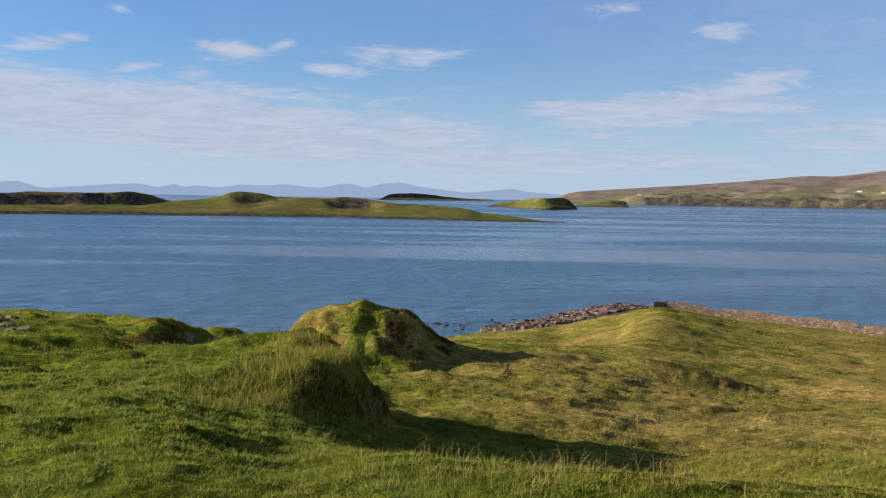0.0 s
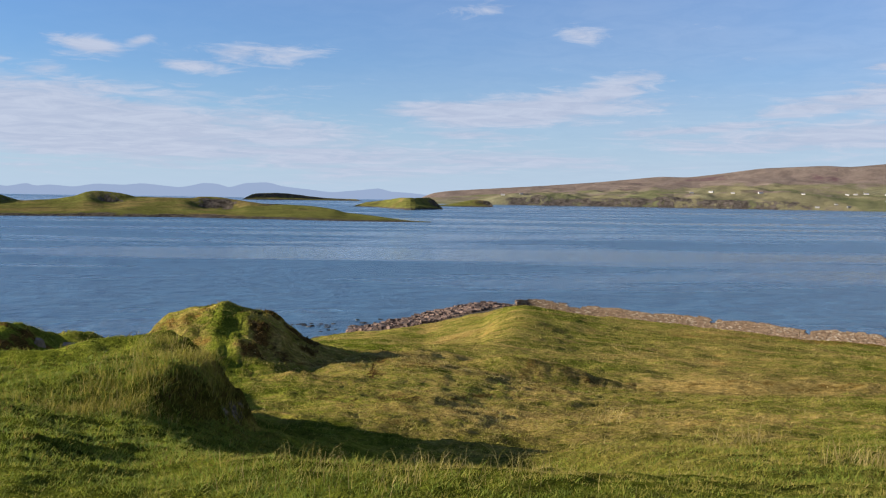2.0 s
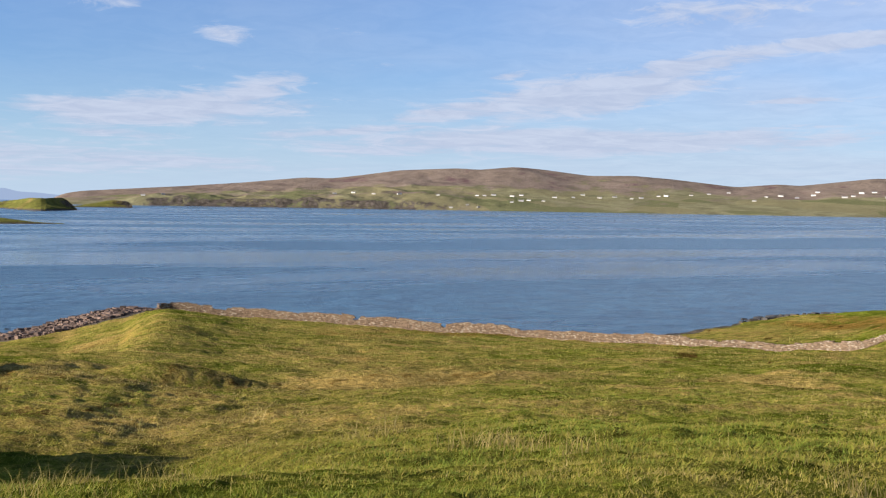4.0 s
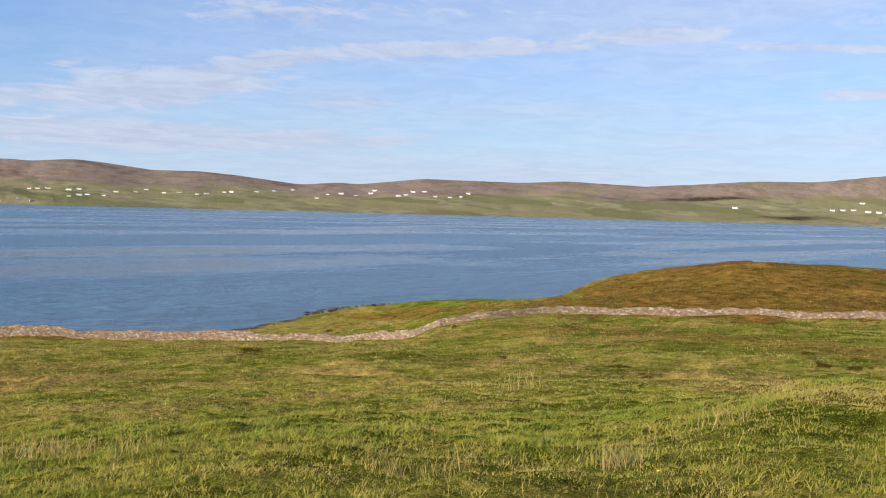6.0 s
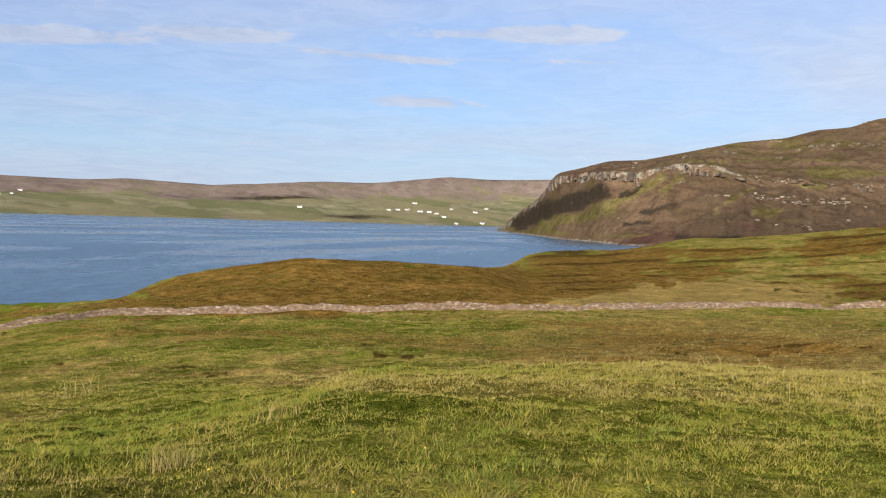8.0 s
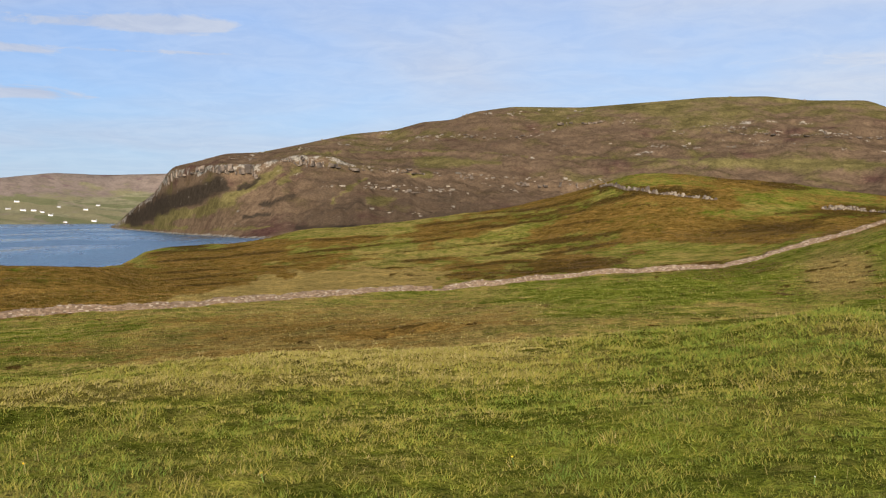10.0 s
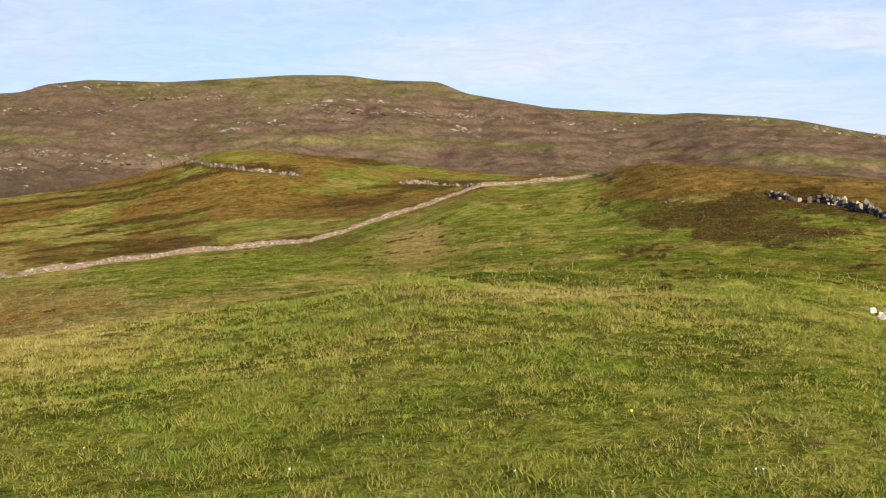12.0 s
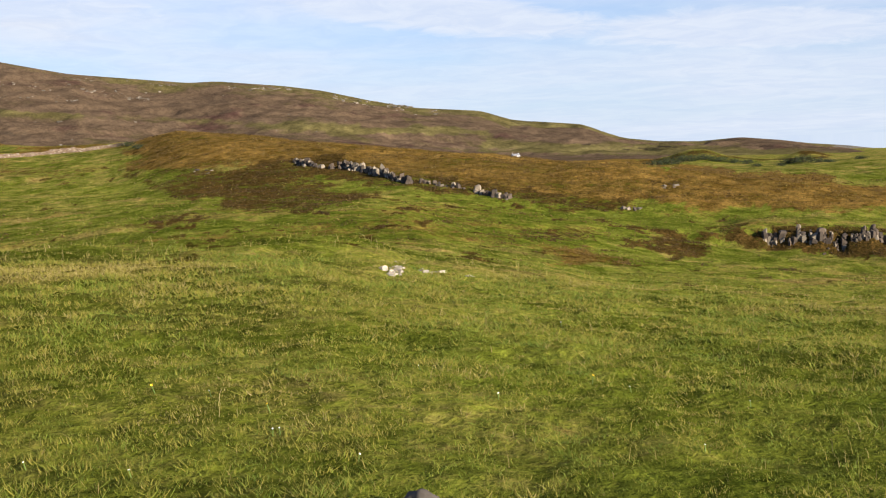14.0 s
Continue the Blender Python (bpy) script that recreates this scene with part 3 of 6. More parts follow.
# stretches of one cover, or of shadow put into it: kind, outline in (heading, angle of sight), weight, softness in
# degrees
STRETCHES_A = [
    # the dark stretch from 9.8 to 17.2 paints the low field mound's shadow
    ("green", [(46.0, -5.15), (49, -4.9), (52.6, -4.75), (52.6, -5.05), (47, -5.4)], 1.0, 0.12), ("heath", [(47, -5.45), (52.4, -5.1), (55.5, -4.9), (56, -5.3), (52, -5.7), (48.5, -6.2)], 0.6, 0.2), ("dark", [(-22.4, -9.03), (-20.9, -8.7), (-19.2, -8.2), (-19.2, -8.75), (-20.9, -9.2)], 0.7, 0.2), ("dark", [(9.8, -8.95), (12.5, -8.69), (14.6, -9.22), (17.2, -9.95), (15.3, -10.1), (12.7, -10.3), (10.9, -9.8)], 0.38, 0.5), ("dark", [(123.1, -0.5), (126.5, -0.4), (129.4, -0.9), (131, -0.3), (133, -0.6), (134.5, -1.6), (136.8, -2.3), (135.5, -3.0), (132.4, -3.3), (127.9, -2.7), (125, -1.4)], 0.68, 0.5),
]
STRETCHES_B = [
    ("heath", [(123, 0.6), (126, 1.6), (130, 1.4), (138, 0.5), (150, -0.8), (163, -2.6), (170, -2.8), (170, -3.8), (163, -3.7), (155, -3.6), (150, -3.3), (143.5, -2.7), (140.7, -2.1), (137, -1.5), (133, -0.7), (130, -0.6), (126.5, -0.6), (123.2, -0.6)], 0.85, 0.35), ("dark", [(132.6, 0.0), (137, -0.85), (141, -1.65), (146, -2.5), (151, -3.2), (151, -3.9), (146, -3.4), (141, -2.6), (137, -1.95), (133, -1.1)], 0.8, 0.3), ("dark", [(151.2, -5.2), (154.9, -5.35), (155, -6.2), (151.4, -6.3)], 0.85, 0.25), ("heath", [(145, -5.4), (149, -5.5), (150.5, -6.6), (147, -6.6)], 0.7, 0.4), ("dark", [(156.6, -4.6), (160, -4.7), (170, -4.9), (170, -6.4), (156.7, -5.9)], 0.75, 0.25),
]
STRETCHES_C = [
    ("dark", [(117.5, -0.1), (120.5, -0.3), (122, -1.1), (118.5, -0.9)], 0.5, 0.6), ("dark", [(125.4, -3.2), (126.8, -3.2), (127.5, -3.7), (125.6, -3.7)], 0.7, 0.3), ("dark", [(126.5, -5.0), (129.5, -5.2), (129.5, -5.6), (126, -5.4)], 0.7, 0.2), ("heath", [(124, -4.2), (130, -4.4), (131, -5.3), (124.5, -5.0)], 0.5, 0.5), ("dark", [(132.4, -4.3), (136, -4.7), (136, -5.1), (132.6, -4.8)], 0.7, 0.25),
    ("heath", [(155, -3.1), (158.5, -3.2), (158.5, -3.8), (155, -3.7)], 0.9, 0.2), ("heath", [(99, 0.3), (103, 0.9), (109.3, 0.1), (116, 0.0), (117.5, 0.3), (113, -1.1), (108, -1.6), (104, -1.0), (100, -0.5)], 0.85, 0.5),
]
STRETCHES_D = [
    # the dark stretches round both rock bands carry their shadow as colour
    ("heath", [(100, 1.6), (103.6, 2.6), (108, 2.3), (113, 1.5), (118, 1.1), (118, 0.3), (112.5, 0.5), (108, 0.9), (104, 1.4)], 0.48, 0.4), ("dark", [(101.6, 1.75), (104, 1.7), (107.6, 1.15), (107.6, 0.75), (104, 1.15), (101.6, 1.25)], 0.75, 0.2), ("dark", [(112.6, 0.6), (118, 0.35), (118, -0.05), (112.6, 0.15)], 0.65, 0.2), ("heath", [(54, -5.6), (58, -3.6), (65, -2.0), (69, -2.1), (75, -2.4), (79, -2.8), (83, -2.85), (84, -3.3), (80.5, -4.3), (76, -4.8), (69, -5.2), (61, -5.6)], 0.8, 0.3), ("straw", [(81.5, -3.7), (83.5, -3.25), (85.4, -2.9), (89.5, -2.8), (94.0, -2.95), (92.8, -3.5), (86, -4.2), (80, -4.5), (76, -4.7)], 2.2, 0.25),
]
STRETCHES_E = [
    ("heath", [(83, -2.75), (86.3, -2.7), (85.6, -3.05), (83.5, -3.2)], 1.0, 0.12), ("dark", [(93.3, -3.35), (94.2, -2.8), (98.5, -2.2), (104, -1.9), (104.5, -2.5), (99.8, -3.1)], 0.55, 0.25), ("heath", [(66, -6.9), (74, -5.6), (90, -4.5), (97, -4.3), (100, -5.6), (92, -7.0), (78, -7.6)], 0.42, 0.6), ("green", [(97, -3.9), (104, -3.3), (111, -2.4), (112, -3.2), (108, -4.4), (100, -5.2)], 0.5, 0.5), ("dark", [(104, -3.2), (108.5, -2.6), (112, -2.0), (112, -2.5), (107, -3.5)], 0.42, 0.3),
]
STRETCHES = STRETCHES_A + STRETCHES_B + STRETCHES_C + STRETCHES_D + STRETCHES_E


def inside(D, E, shape, soft):
    """1 within an outline, falling to 0 over a soft ragged rim."""
    near = (D > min(p[0] for p in shape) - 3) & (D < max(p[0] for p in shape) + 3) & (E > min(p[1] for p in shape) - 1.5) & (E < max(p[1] for p in shape) + 1.5)
    out = 0 * D
    x, y = D[near], E[near]
    x = x + 1.3 * fbm(x, y * 3, 1.6, 4, 83, 0.6)
    y = y + 0.22 * fbm(x, y * 3, 1.2, 4, 85, 0.6)
    odd, far = np.zeros(x.shape, bool), np.full(x.shape, 9.0)
    for (a0, e0), (a1, e1) in zip(shape, shape[1:] + shape[:1]):
        cross = (e0 > y) != (e1 > y)
        odd ^= cross & (x < a0 + (y - e0) * (a1 - a0) / (e1 - e0 + 1e-9))
        t = np.clip(((x - a0) * (a1 - a0) * 0.06 + (y - e0) * (e1 - e0)) / ((a1 - a0) ** 2 * 0.06 + (e1 - e0) ** 2), 0, 1)
        far = np.minimum(far, np.hypot((x - a0 - t * (a1 - a0)) * 0.25, y - e0 - t * (e1 - e0)))
    out[near] = smooth(np.where(odd, far, -far), -0.5 * soft, 0.5 * soft)
    return out


def cover(X, Y, Z):
    """How much dry grass, brown heath, dark heather, bare stone and painted shade there is."""
    D, R = np.degrees(np.arctan2(X, Y)), np.hypot(X, Y)
    E = np.degrees(np.arctan2(Z - EYE, R))
    got = {"dry": 0.27 + 0.14 * smooth(R, 18, 70) * (1 - 0.6 * smooth(D, 95, 110)) + 0.14 * smooth(R, 130, 200), "heath": 0 * R, "dark": 0 * R, "stone": 0 * R, "sward_shade": (1 - smooth(R, 12, 30)) * (1 - 0.7 * smooth(D, 118, 145))}
    for kind, a, e, w, h, k in PATCHES:
        q = np.exp(-(np.abs((D - a) / w) ** 3 + np.abs((E - e) / h) ** 3))
        got[kind] = np.maximum(got[kind], k * q) if kind != "dry" else got[kind] + k * q
    spots = smooth(R, 10, 20) * (1 - smooth(R, 150, 220))
    got["dark"] = got["dark"] + 0.7 * spots * smooth(D, 20, 45) * smooth(fbm(X, Y, 1.8, 4, 91, 0.6), 0.82, 1.1)
    got["dry"] = got["dry"] + 0.28 * spots * smooth(fbm(X, Y, 4.0, 4, 93), 0.35, 0.8)
    got["heath"] = got["heath"] + 0.18 * spots * smooth(R, 25, 60) * smooth(fbm(X, Y, 16.0, 4, 95), 0.1, 0.7)
    wr = line(WALL + WALL_END, D, 0.6)[0]
    past = smooth(R - wr, 0, 6)
    # old ploughed ridges past the wall: green and dark strips along the slope
    ridges = past * smooth(D, 76, 79) * (1 - smooth(D, 122, 124)) * smooth(R, 158, 185)
    wall_el, crest_el = along([(p[0], p[2]) for p in WALL + WALL_END], D, 0.6), along([(p[0], p[2]) for p in CREST], D, 0.6)
    up = (E - wall_el) / np.maximum(crest_el - wall_el, 0.5)
    bend = 0.35 * fbm(D * 0.22, up * 3.0, 1.0, 4, 21)
    wave = 0.6 * np.sin(2 * np.pi * (up * 9.0 + 0.10 * D + bend)) + 0.55 * np.sin(2 * np.pi * (up * 15.5 + 0.05 * D + 1.4 * bend))
    blot = fbm(D * 0.20, up * 5.0, 1.0, 5, 27, 0.6)
    low = 1 - 0.75 * smooth(D, 99, 110)
    ledge = smooth(R, 77.5, 79) * (1 - smooth(R, 80.8, 81.8)) * smooth(D, 150.5, 152) * (1 - smooth(D, 172, 176))
    got["dark"] = np.maximum(got["dark"], ledge * np.clip(0.7 + 0.5 * fbm(X, Y, 1.5, 3, 213), 0, 0.9))
    got["dark"] = np.maximum(got["dark"], ridges * np.clip(0.68 * low * smooth(wave, 0.1, 0.7) + 0.6 * blot + 0.08, 0, 0.85))
    got["heath"] = np.maximum(got["heath"], ridges * np.clip(0.22 + 0.5 * smooth(wave, -0.3, 0.3) * low + 0.2 * (1 - low) + 1.3 * fbm(D * 0.3 + 5, up * 5.0, 1.0, 5, 25, 0.6) + 0.15 * smooth(D, 100, 108), 0, 0.9))
    for kind, shape, k, soft in STRETCHES:
        q = inside(D, E, shape, soft)
        if kind == "green":
            for key in ("dry", "heath", "dark"):
                got[key] = got[key] * (1 - k * q)
        elif kind == "straw":
            got["dry"] = got["dry"] + k * q
            got["heath"], got["dark"] = got["heath"] * (1 - q), got["dark"] * (1 - q)
        else:
            got[kind] = np.maximum(got[kind], k * q * ((R > 30) | (D < 40)))
    # dark lines drawn along tracks, the platform's lip and the bank's foot
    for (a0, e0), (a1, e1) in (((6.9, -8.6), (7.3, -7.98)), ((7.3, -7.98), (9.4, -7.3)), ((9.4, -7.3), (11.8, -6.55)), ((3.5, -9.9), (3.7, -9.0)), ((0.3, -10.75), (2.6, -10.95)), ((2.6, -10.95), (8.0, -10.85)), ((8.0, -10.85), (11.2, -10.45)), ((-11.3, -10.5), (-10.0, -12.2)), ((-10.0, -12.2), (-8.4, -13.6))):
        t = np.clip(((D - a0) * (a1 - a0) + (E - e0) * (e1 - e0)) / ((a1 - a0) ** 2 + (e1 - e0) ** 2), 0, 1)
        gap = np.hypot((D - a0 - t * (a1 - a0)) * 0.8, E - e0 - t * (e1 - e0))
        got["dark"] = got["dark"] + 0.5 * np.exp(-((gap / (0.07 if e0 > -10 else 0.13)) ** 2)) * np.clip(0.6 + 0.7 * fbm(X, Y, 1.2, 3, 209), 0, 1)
    # bare scarps and tawny growth on the banks over the shore
    (near, _), (left, _), (tawny, _) = banks(X, Y)
    ragged = fbm(X, Y, 0.9, 4, 203, 0.65)
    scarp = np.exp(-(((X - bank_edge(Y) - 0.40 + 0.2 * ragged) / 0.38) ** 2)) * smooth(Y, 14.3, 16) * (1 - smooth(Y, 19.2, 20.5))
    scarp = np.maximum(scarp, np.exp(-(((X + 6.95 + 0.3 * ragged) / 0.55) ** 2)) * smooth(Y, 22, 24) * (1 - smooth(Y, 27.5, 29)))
    # the tawny mound's broken right brow, its shaded flank painted dark
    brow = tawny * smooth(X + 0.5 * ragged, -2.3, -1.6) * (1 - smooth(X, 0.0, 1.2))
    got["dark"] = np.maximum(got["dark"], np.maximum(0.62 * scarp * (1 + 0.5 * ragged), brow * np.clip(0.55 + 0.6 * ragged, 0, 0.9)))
    shag = np.exp(-(((X - bank_edge(Y) + 0.3 + 0.3 * ragged) / 0.5) ** 2)) * smooth(Y, 13.0, 14.5) * (1 - smooth(Y, 19, 21))
    hill = smooth(tawny, 0.12, 0.5) * (1 - 0.9 * path_up(X, Y))
    got["heath"] = np.maximum(got["heath"], np.clip(hill * (0.12 + 0.45 * ragged + 0.18 * smooth(-X, 3.3, 4.5)), 0, 0.6))
    got["dry"] = got["dry"] + 0.22 * hill + 0.3 * shag - 0.4 * path_up(X, Y) - 0.42 * smooth(Y, 8, 12) * (1 - smooth(Y, 28, 34)) * (1 - smooth(X, -2.4, -1.2)) * (1 - shag)
    scrub = smooth(R, 300, 340) * (1 - smooth(R, 420, 500)) * smooth(D, 149, 152)
    got["dark"] = np.maximum(got["dark"], scrub * smooth(fbm(X, Y, 22.0, 4, 33), -0.1, 0.5) * 0.9)
    # the low shore of shingle
    got["stone"] = np.maximum(got["stone"], (1 - smooth(Z, 0.15, 0.6)) * (R > 60))
    got["stone"] = np.maximum(got["stone"], 0.9 * smooth(R, 145, 148) * smooth(D, 2, 4) * (1 - smooth(D, 10.3, 11)))
    got["stone"] = np.maximum(got["stone"], 0.5 * np.exp(-(((X - bank_edge(Y) - 0.55) / 0.25) ** 2 + ((Y - 17.6) / 1.3) ** 2)))
    return got


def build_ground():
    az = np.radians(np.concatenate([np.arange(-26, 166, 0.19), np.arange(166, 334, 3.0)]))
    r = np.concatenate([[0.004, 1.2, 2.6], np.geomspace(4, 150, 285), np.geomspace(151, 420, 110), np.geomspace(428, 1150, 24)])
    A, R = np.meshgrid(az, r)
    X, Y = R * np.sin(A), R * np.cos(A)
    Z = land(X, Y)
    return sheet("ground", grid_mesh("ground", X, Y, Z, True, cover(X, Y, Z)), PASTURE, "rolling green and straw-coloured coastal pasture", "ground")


build_ground()


def build_sea():
    az = np.radians(np.arange(-140, 119, 2.0))
    r = np.geomspace(40, 4930, 60)
    A, R = np.meshgrid(az, r)
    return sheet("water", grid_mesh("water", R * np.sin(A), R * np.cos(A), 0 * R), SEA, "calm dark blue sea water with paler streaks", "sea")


build_sea()


def polar(az0, az1, step, rs):
    A, R = np.meshgrid(np.arange(az0, az1 + 1e-6, step), rs)
    return A, R, R * np.sin(np.radians(A)), R * np.cos(np.radians(A))


MOUNT_SKY = [(75.8, -0.6), (77.0, 0.56), (78.1, 1.33), (78.4, 1.8), (78.72, 2.6), (79.2, 2.74), (80.2, 2.98), (81.7, 3.41), (83.5, 3.49), (85.9, 3.99), (88.3, 4.5), (90.7, 4.73), (92.2, 5.16), (93.8, 5.28), (95.0, 5.7), (97.1, 5.96), (100.8, 5.88),
             (104.4, 6.1), (107.5, 6.28), (110.3, 6.24), (112.4, 5.95), (115.2, 5.85), (116.7, 5.2), (119.0, 4.75), (121.2, 4.33), (123.2, 4.15), (127.2, 3.79), (128.6, 3.85), (132.1, 3.53), (134.1, 3.24), (136.6, 2.65), (139, 2.18),
             (142.6, 1.9), (144.3, 1.35), (148, 1.0), (150.1, 0.21), (152.0, -0.04), (154.2, -0.11), (156.2, 0.03), (158.2, -0.18), (159.8, -0.44), (161.4, -0.69), (163.2, -1.15), (175, -1.3)]
MOUNT_FOOT = [(75.8, 2150), (76.5, 1850), (78.9, 1340), (82.6, 1040), (88, 900), (120, 900), (175, 1000)]
MOUNT_CLIFF = [(75.8, -0.6), (78.6, 2.3), (80.3, 2.77), (81.6, 2.92), (83.5, 2.72), (84.4, 3.0), (84.8, 3.23), (86.3, 3.26), (87.3, 3.0), (88.5, 2.75), (92, 2.5), (95, 2.3), (99, 2.0), (104, 1.9), (112, 1.9), (120, 1.7), (135, 1.2), (150, -0.3), (175, -0.9)]


# strips on the mountain's slope: kind, line in (heading, angle of sight), half width in degrees, weight
SLOPES_A = [
    ("green", [(78.2, -0.1), (78.7, 0.08), (80.6, 0.42), (81.7, 0.93), (83.9, 2.23), (84.5, 2.6)], 0.24, 1.0), ("green", [(87.0, 0.75), (88.0, 1.35), (88.9, 2.14)], 0.09, 0.8), ("green", [(89.2, 0.9), (90.4, 0.95)], 0.16, 0.9), ("green", [(91.4, 2.3), (92.6, 2.3)], 0.14, 0.9), ("green", [(81.0, -0.6), (84.0, -0.5)], 0.12, 0.5),
    ("green", [(92.0, 3.0), (96.5, 3.1)], 0.28, 0.6), ("green", [(106, 2.95), (116, 2.6), (128, 1.75), (136, 1.2)], 0.24, 0.55), ("green", [(139, 1.15), (143, 0.7)], 0.18, 0.8), ("green", [(76.2, -0.3), (77.0, -0.5), (79.5, -0.5)], 0.14, 0.8), ("green", [(143, 0.1), (147, -0.3), (152, -0.45), (163, -1.4)], 0.32, 0.75),
    ("green", [(84.5, 1.9), (85.4, 2.5)], 0.2, 0.6), ("green", [(134.5, 1.1), (138.5, 0.95), (141, 0.8)], 0.16, 0.9),
]
SLOPES_B = [
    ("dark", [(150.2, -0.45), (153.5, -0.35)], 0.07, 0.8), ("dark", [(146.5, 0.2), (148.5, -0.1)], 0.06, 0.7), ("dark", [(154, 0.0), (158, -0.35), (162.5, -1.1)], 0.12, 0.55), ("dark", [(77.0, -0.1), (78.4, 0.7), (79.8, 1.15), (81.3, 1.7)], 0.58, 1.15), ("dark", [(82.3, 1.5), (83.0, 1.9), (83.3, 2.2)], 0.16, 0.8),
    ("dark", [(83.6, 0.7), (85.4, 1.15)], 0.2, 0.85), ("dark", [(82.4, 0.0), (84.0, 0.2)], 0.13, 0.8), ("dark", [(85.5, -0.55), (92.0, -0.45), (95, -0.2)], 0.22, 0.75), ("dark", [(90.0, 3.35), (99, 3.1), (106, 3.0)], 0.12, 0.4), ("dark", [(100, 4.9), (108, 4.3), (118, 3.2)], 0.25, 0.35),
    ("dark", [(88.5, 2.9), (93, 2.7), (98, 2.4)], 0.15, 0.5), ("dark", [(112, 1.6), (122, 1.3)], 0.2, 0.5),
]
SLOPES_C = [
    ("track", [(86.0, 3.45), (90.9, 3.66), (94.2, 3.60), (98.5, 3.3), (106, 3.05), (114, 2.75), (122, 2.2)], 0.035, 0.8), ("track", [(79.0, -0.75), (83.0, -0.55), (85, -0.35)], 0.03, 0.5),
]
SLOPES = SLOPES_A + SLOPES_B + SLOPES_C


def near_line(A, E, pts):
    far = 9.0 + 0 * A
    for (a0, e0), (a1, e1) in zip(pts, pts[1:]):
        t = np.clip(((A - a0) * (a1 - a0) + (E - e0) * (e1 - e0)) / ((a1 - a0) ** 2 + (e1 - e0) ** 2), 0, 1)
        far = np.minimum(far, np.hypot(A - a0 - t * (a1 - a0), E - e0 - t * (e1 - e0)))
    return far


def mountain_lines(A):
    """Where the foot, the cliff and the top of the mountain lie along a heading."""
    X, Y = 1300 * np.sin(np.radians(A)), 1300 * np.cos(np.radians(A))
    foot, wob = along(MOUNT_FOOT, A, 0.4), 26 * fbm(X, Y, 130.0, 4, 31)
    rc = np.maximum(1250 + wob, foot + 120)
    return foot, rc, np.maximum(1750 + wob, rc + 150)


def mountain_height(A, R):
    X, Y = R * np.sin(np.radians(A)), R * np.cos(np.radians(A))
    foot, rc, rtop = mountain_lines(A)
    sky, cliff = along(MOUNT_SKY, A, 0.2), along(MOUNT_CLIFF, A, 0.3)
    cz, sz = height_at(cliff, rc), height_at(sky, rtop)
    cz = np.minimum(cz, sz)
    drop = along(CLIFF_DROP, A, 0.3)
    lo = height_at(cliff - drop, rc - 12)
    base = 9 * smooth(A, 84, 90) - 6
    rs = [foot - 60, foot, rc - 16, rc, rc + 200, rtop, rtop + 500]
    zs = [base, base + 4, lo, cz, cz + 0.45 * (sz - cz), sz, sz * 0.6]
    Z = profile(R, rs, zs)
    inner = smooth(R, foot + 30, foot + 150) * (1 - smooth(R, rtop - 60, rtop))
    Z = Z + inner * (5 * fbm(X, Y, 110.0, 4, 41) + 2.2 * fbm(X, Y, 28.0, 4, 47, 0.6))
    gully = 5.0 * np.abs(fbm(A * 0.9, R / 900.0, 1.0, 3, 35, 0.6)) * smooth(R, foot + 20, foot + 120) * (1 - smooth(R, rc - 40, rc)) * (1 - smooth(A, 92, 98))
    Z = Z - gully
    # terraces of hard rock
    lift = Z / 17.0 + 0.35 * fbm(X, Y, 220.0, 3, 43)
    part_up = lift - np.floor(lift)
    bench = smooth(part_up, 0.62, 0.98) - part_up
    rough = smooth(fbm(X, Y, 90.0, 4, 45), -0.2, 0.45)
    above = smooth(R, rc, rc + 60) * (1 - smooth(R, rtop - 30, rtop + 30))
    Z = Z + 17.0 * 0.2 * bench * above * rough
    Z = np.minimum(Z, height_at(sky, R) + 40 * smooth(R, rtop, rtop + 200))
    E = np.degrees(np.arctan2(Z - EYE, R))
    under = 1 - smooth(R, rc - 30, rc + 10)
    stone = np.maximum(above * rough * smooth(part_up, 0.66, 0.74) * (1 - smooth(part_up, 0.9, 0.97)) * 0.42 * smooth(fbm(X, Y, 45.0, 3, 49), 0.25, 0.8), 0.12 * smooth(R, rc - 70, rc - 30) * under * (1 - smooth(A, 104, 110)))
    stone = np.maximum(stone, 0.55 * smooth(R, rc - 15, rc - 8) * (1 - smooth(R, rc - 2, rc + 4)) * (1 - smooth(A, 88.5, 90)))
    stone = np.maximum(stone, 0.75 * (1 - smooth(Z, 1.0, 3.0)))
    heath = 0.66 + 0.2 * (1 - smooth(A, 94, 104)) + 0.25 * smooth(A, 112, 120) * (1 - smooth(R, rtop - 320, rtop - 120)) - 0.42 * smooth(R, rtop - 300, rtop - 60) + 0.3 * np.exp(-(((A - 122) / 9) ** 2)) * smooth(R, rc + 100, rc + 250)
    heath = heath + 0.5 * under * (1 - smooth(A, 103, 110)) - 0.15 * smooth(A, 141, 149) * (1 - smooth(R, rc - 50, rc + 80))
    heath = heath - 0.35 * under * np.exp(-(((A - 82.5) / 2.4) ** 2)) + 0.25 * smooth(A, 104, 112) * under * smooth(fbm(X, Y, 60.0, 3, 48), -0.1, 0.4)
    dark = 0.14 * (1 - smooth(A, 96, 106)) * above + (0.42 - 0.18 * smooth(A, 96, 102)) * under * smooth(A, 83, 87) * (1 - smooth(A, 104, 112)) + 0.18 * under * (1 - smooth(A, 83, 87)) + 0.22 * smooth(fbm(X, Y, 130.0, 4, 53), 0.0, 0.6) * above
    heath, dark = np.clip(heath, 0, 0.9), np.clip(dark, 0, 0.8)
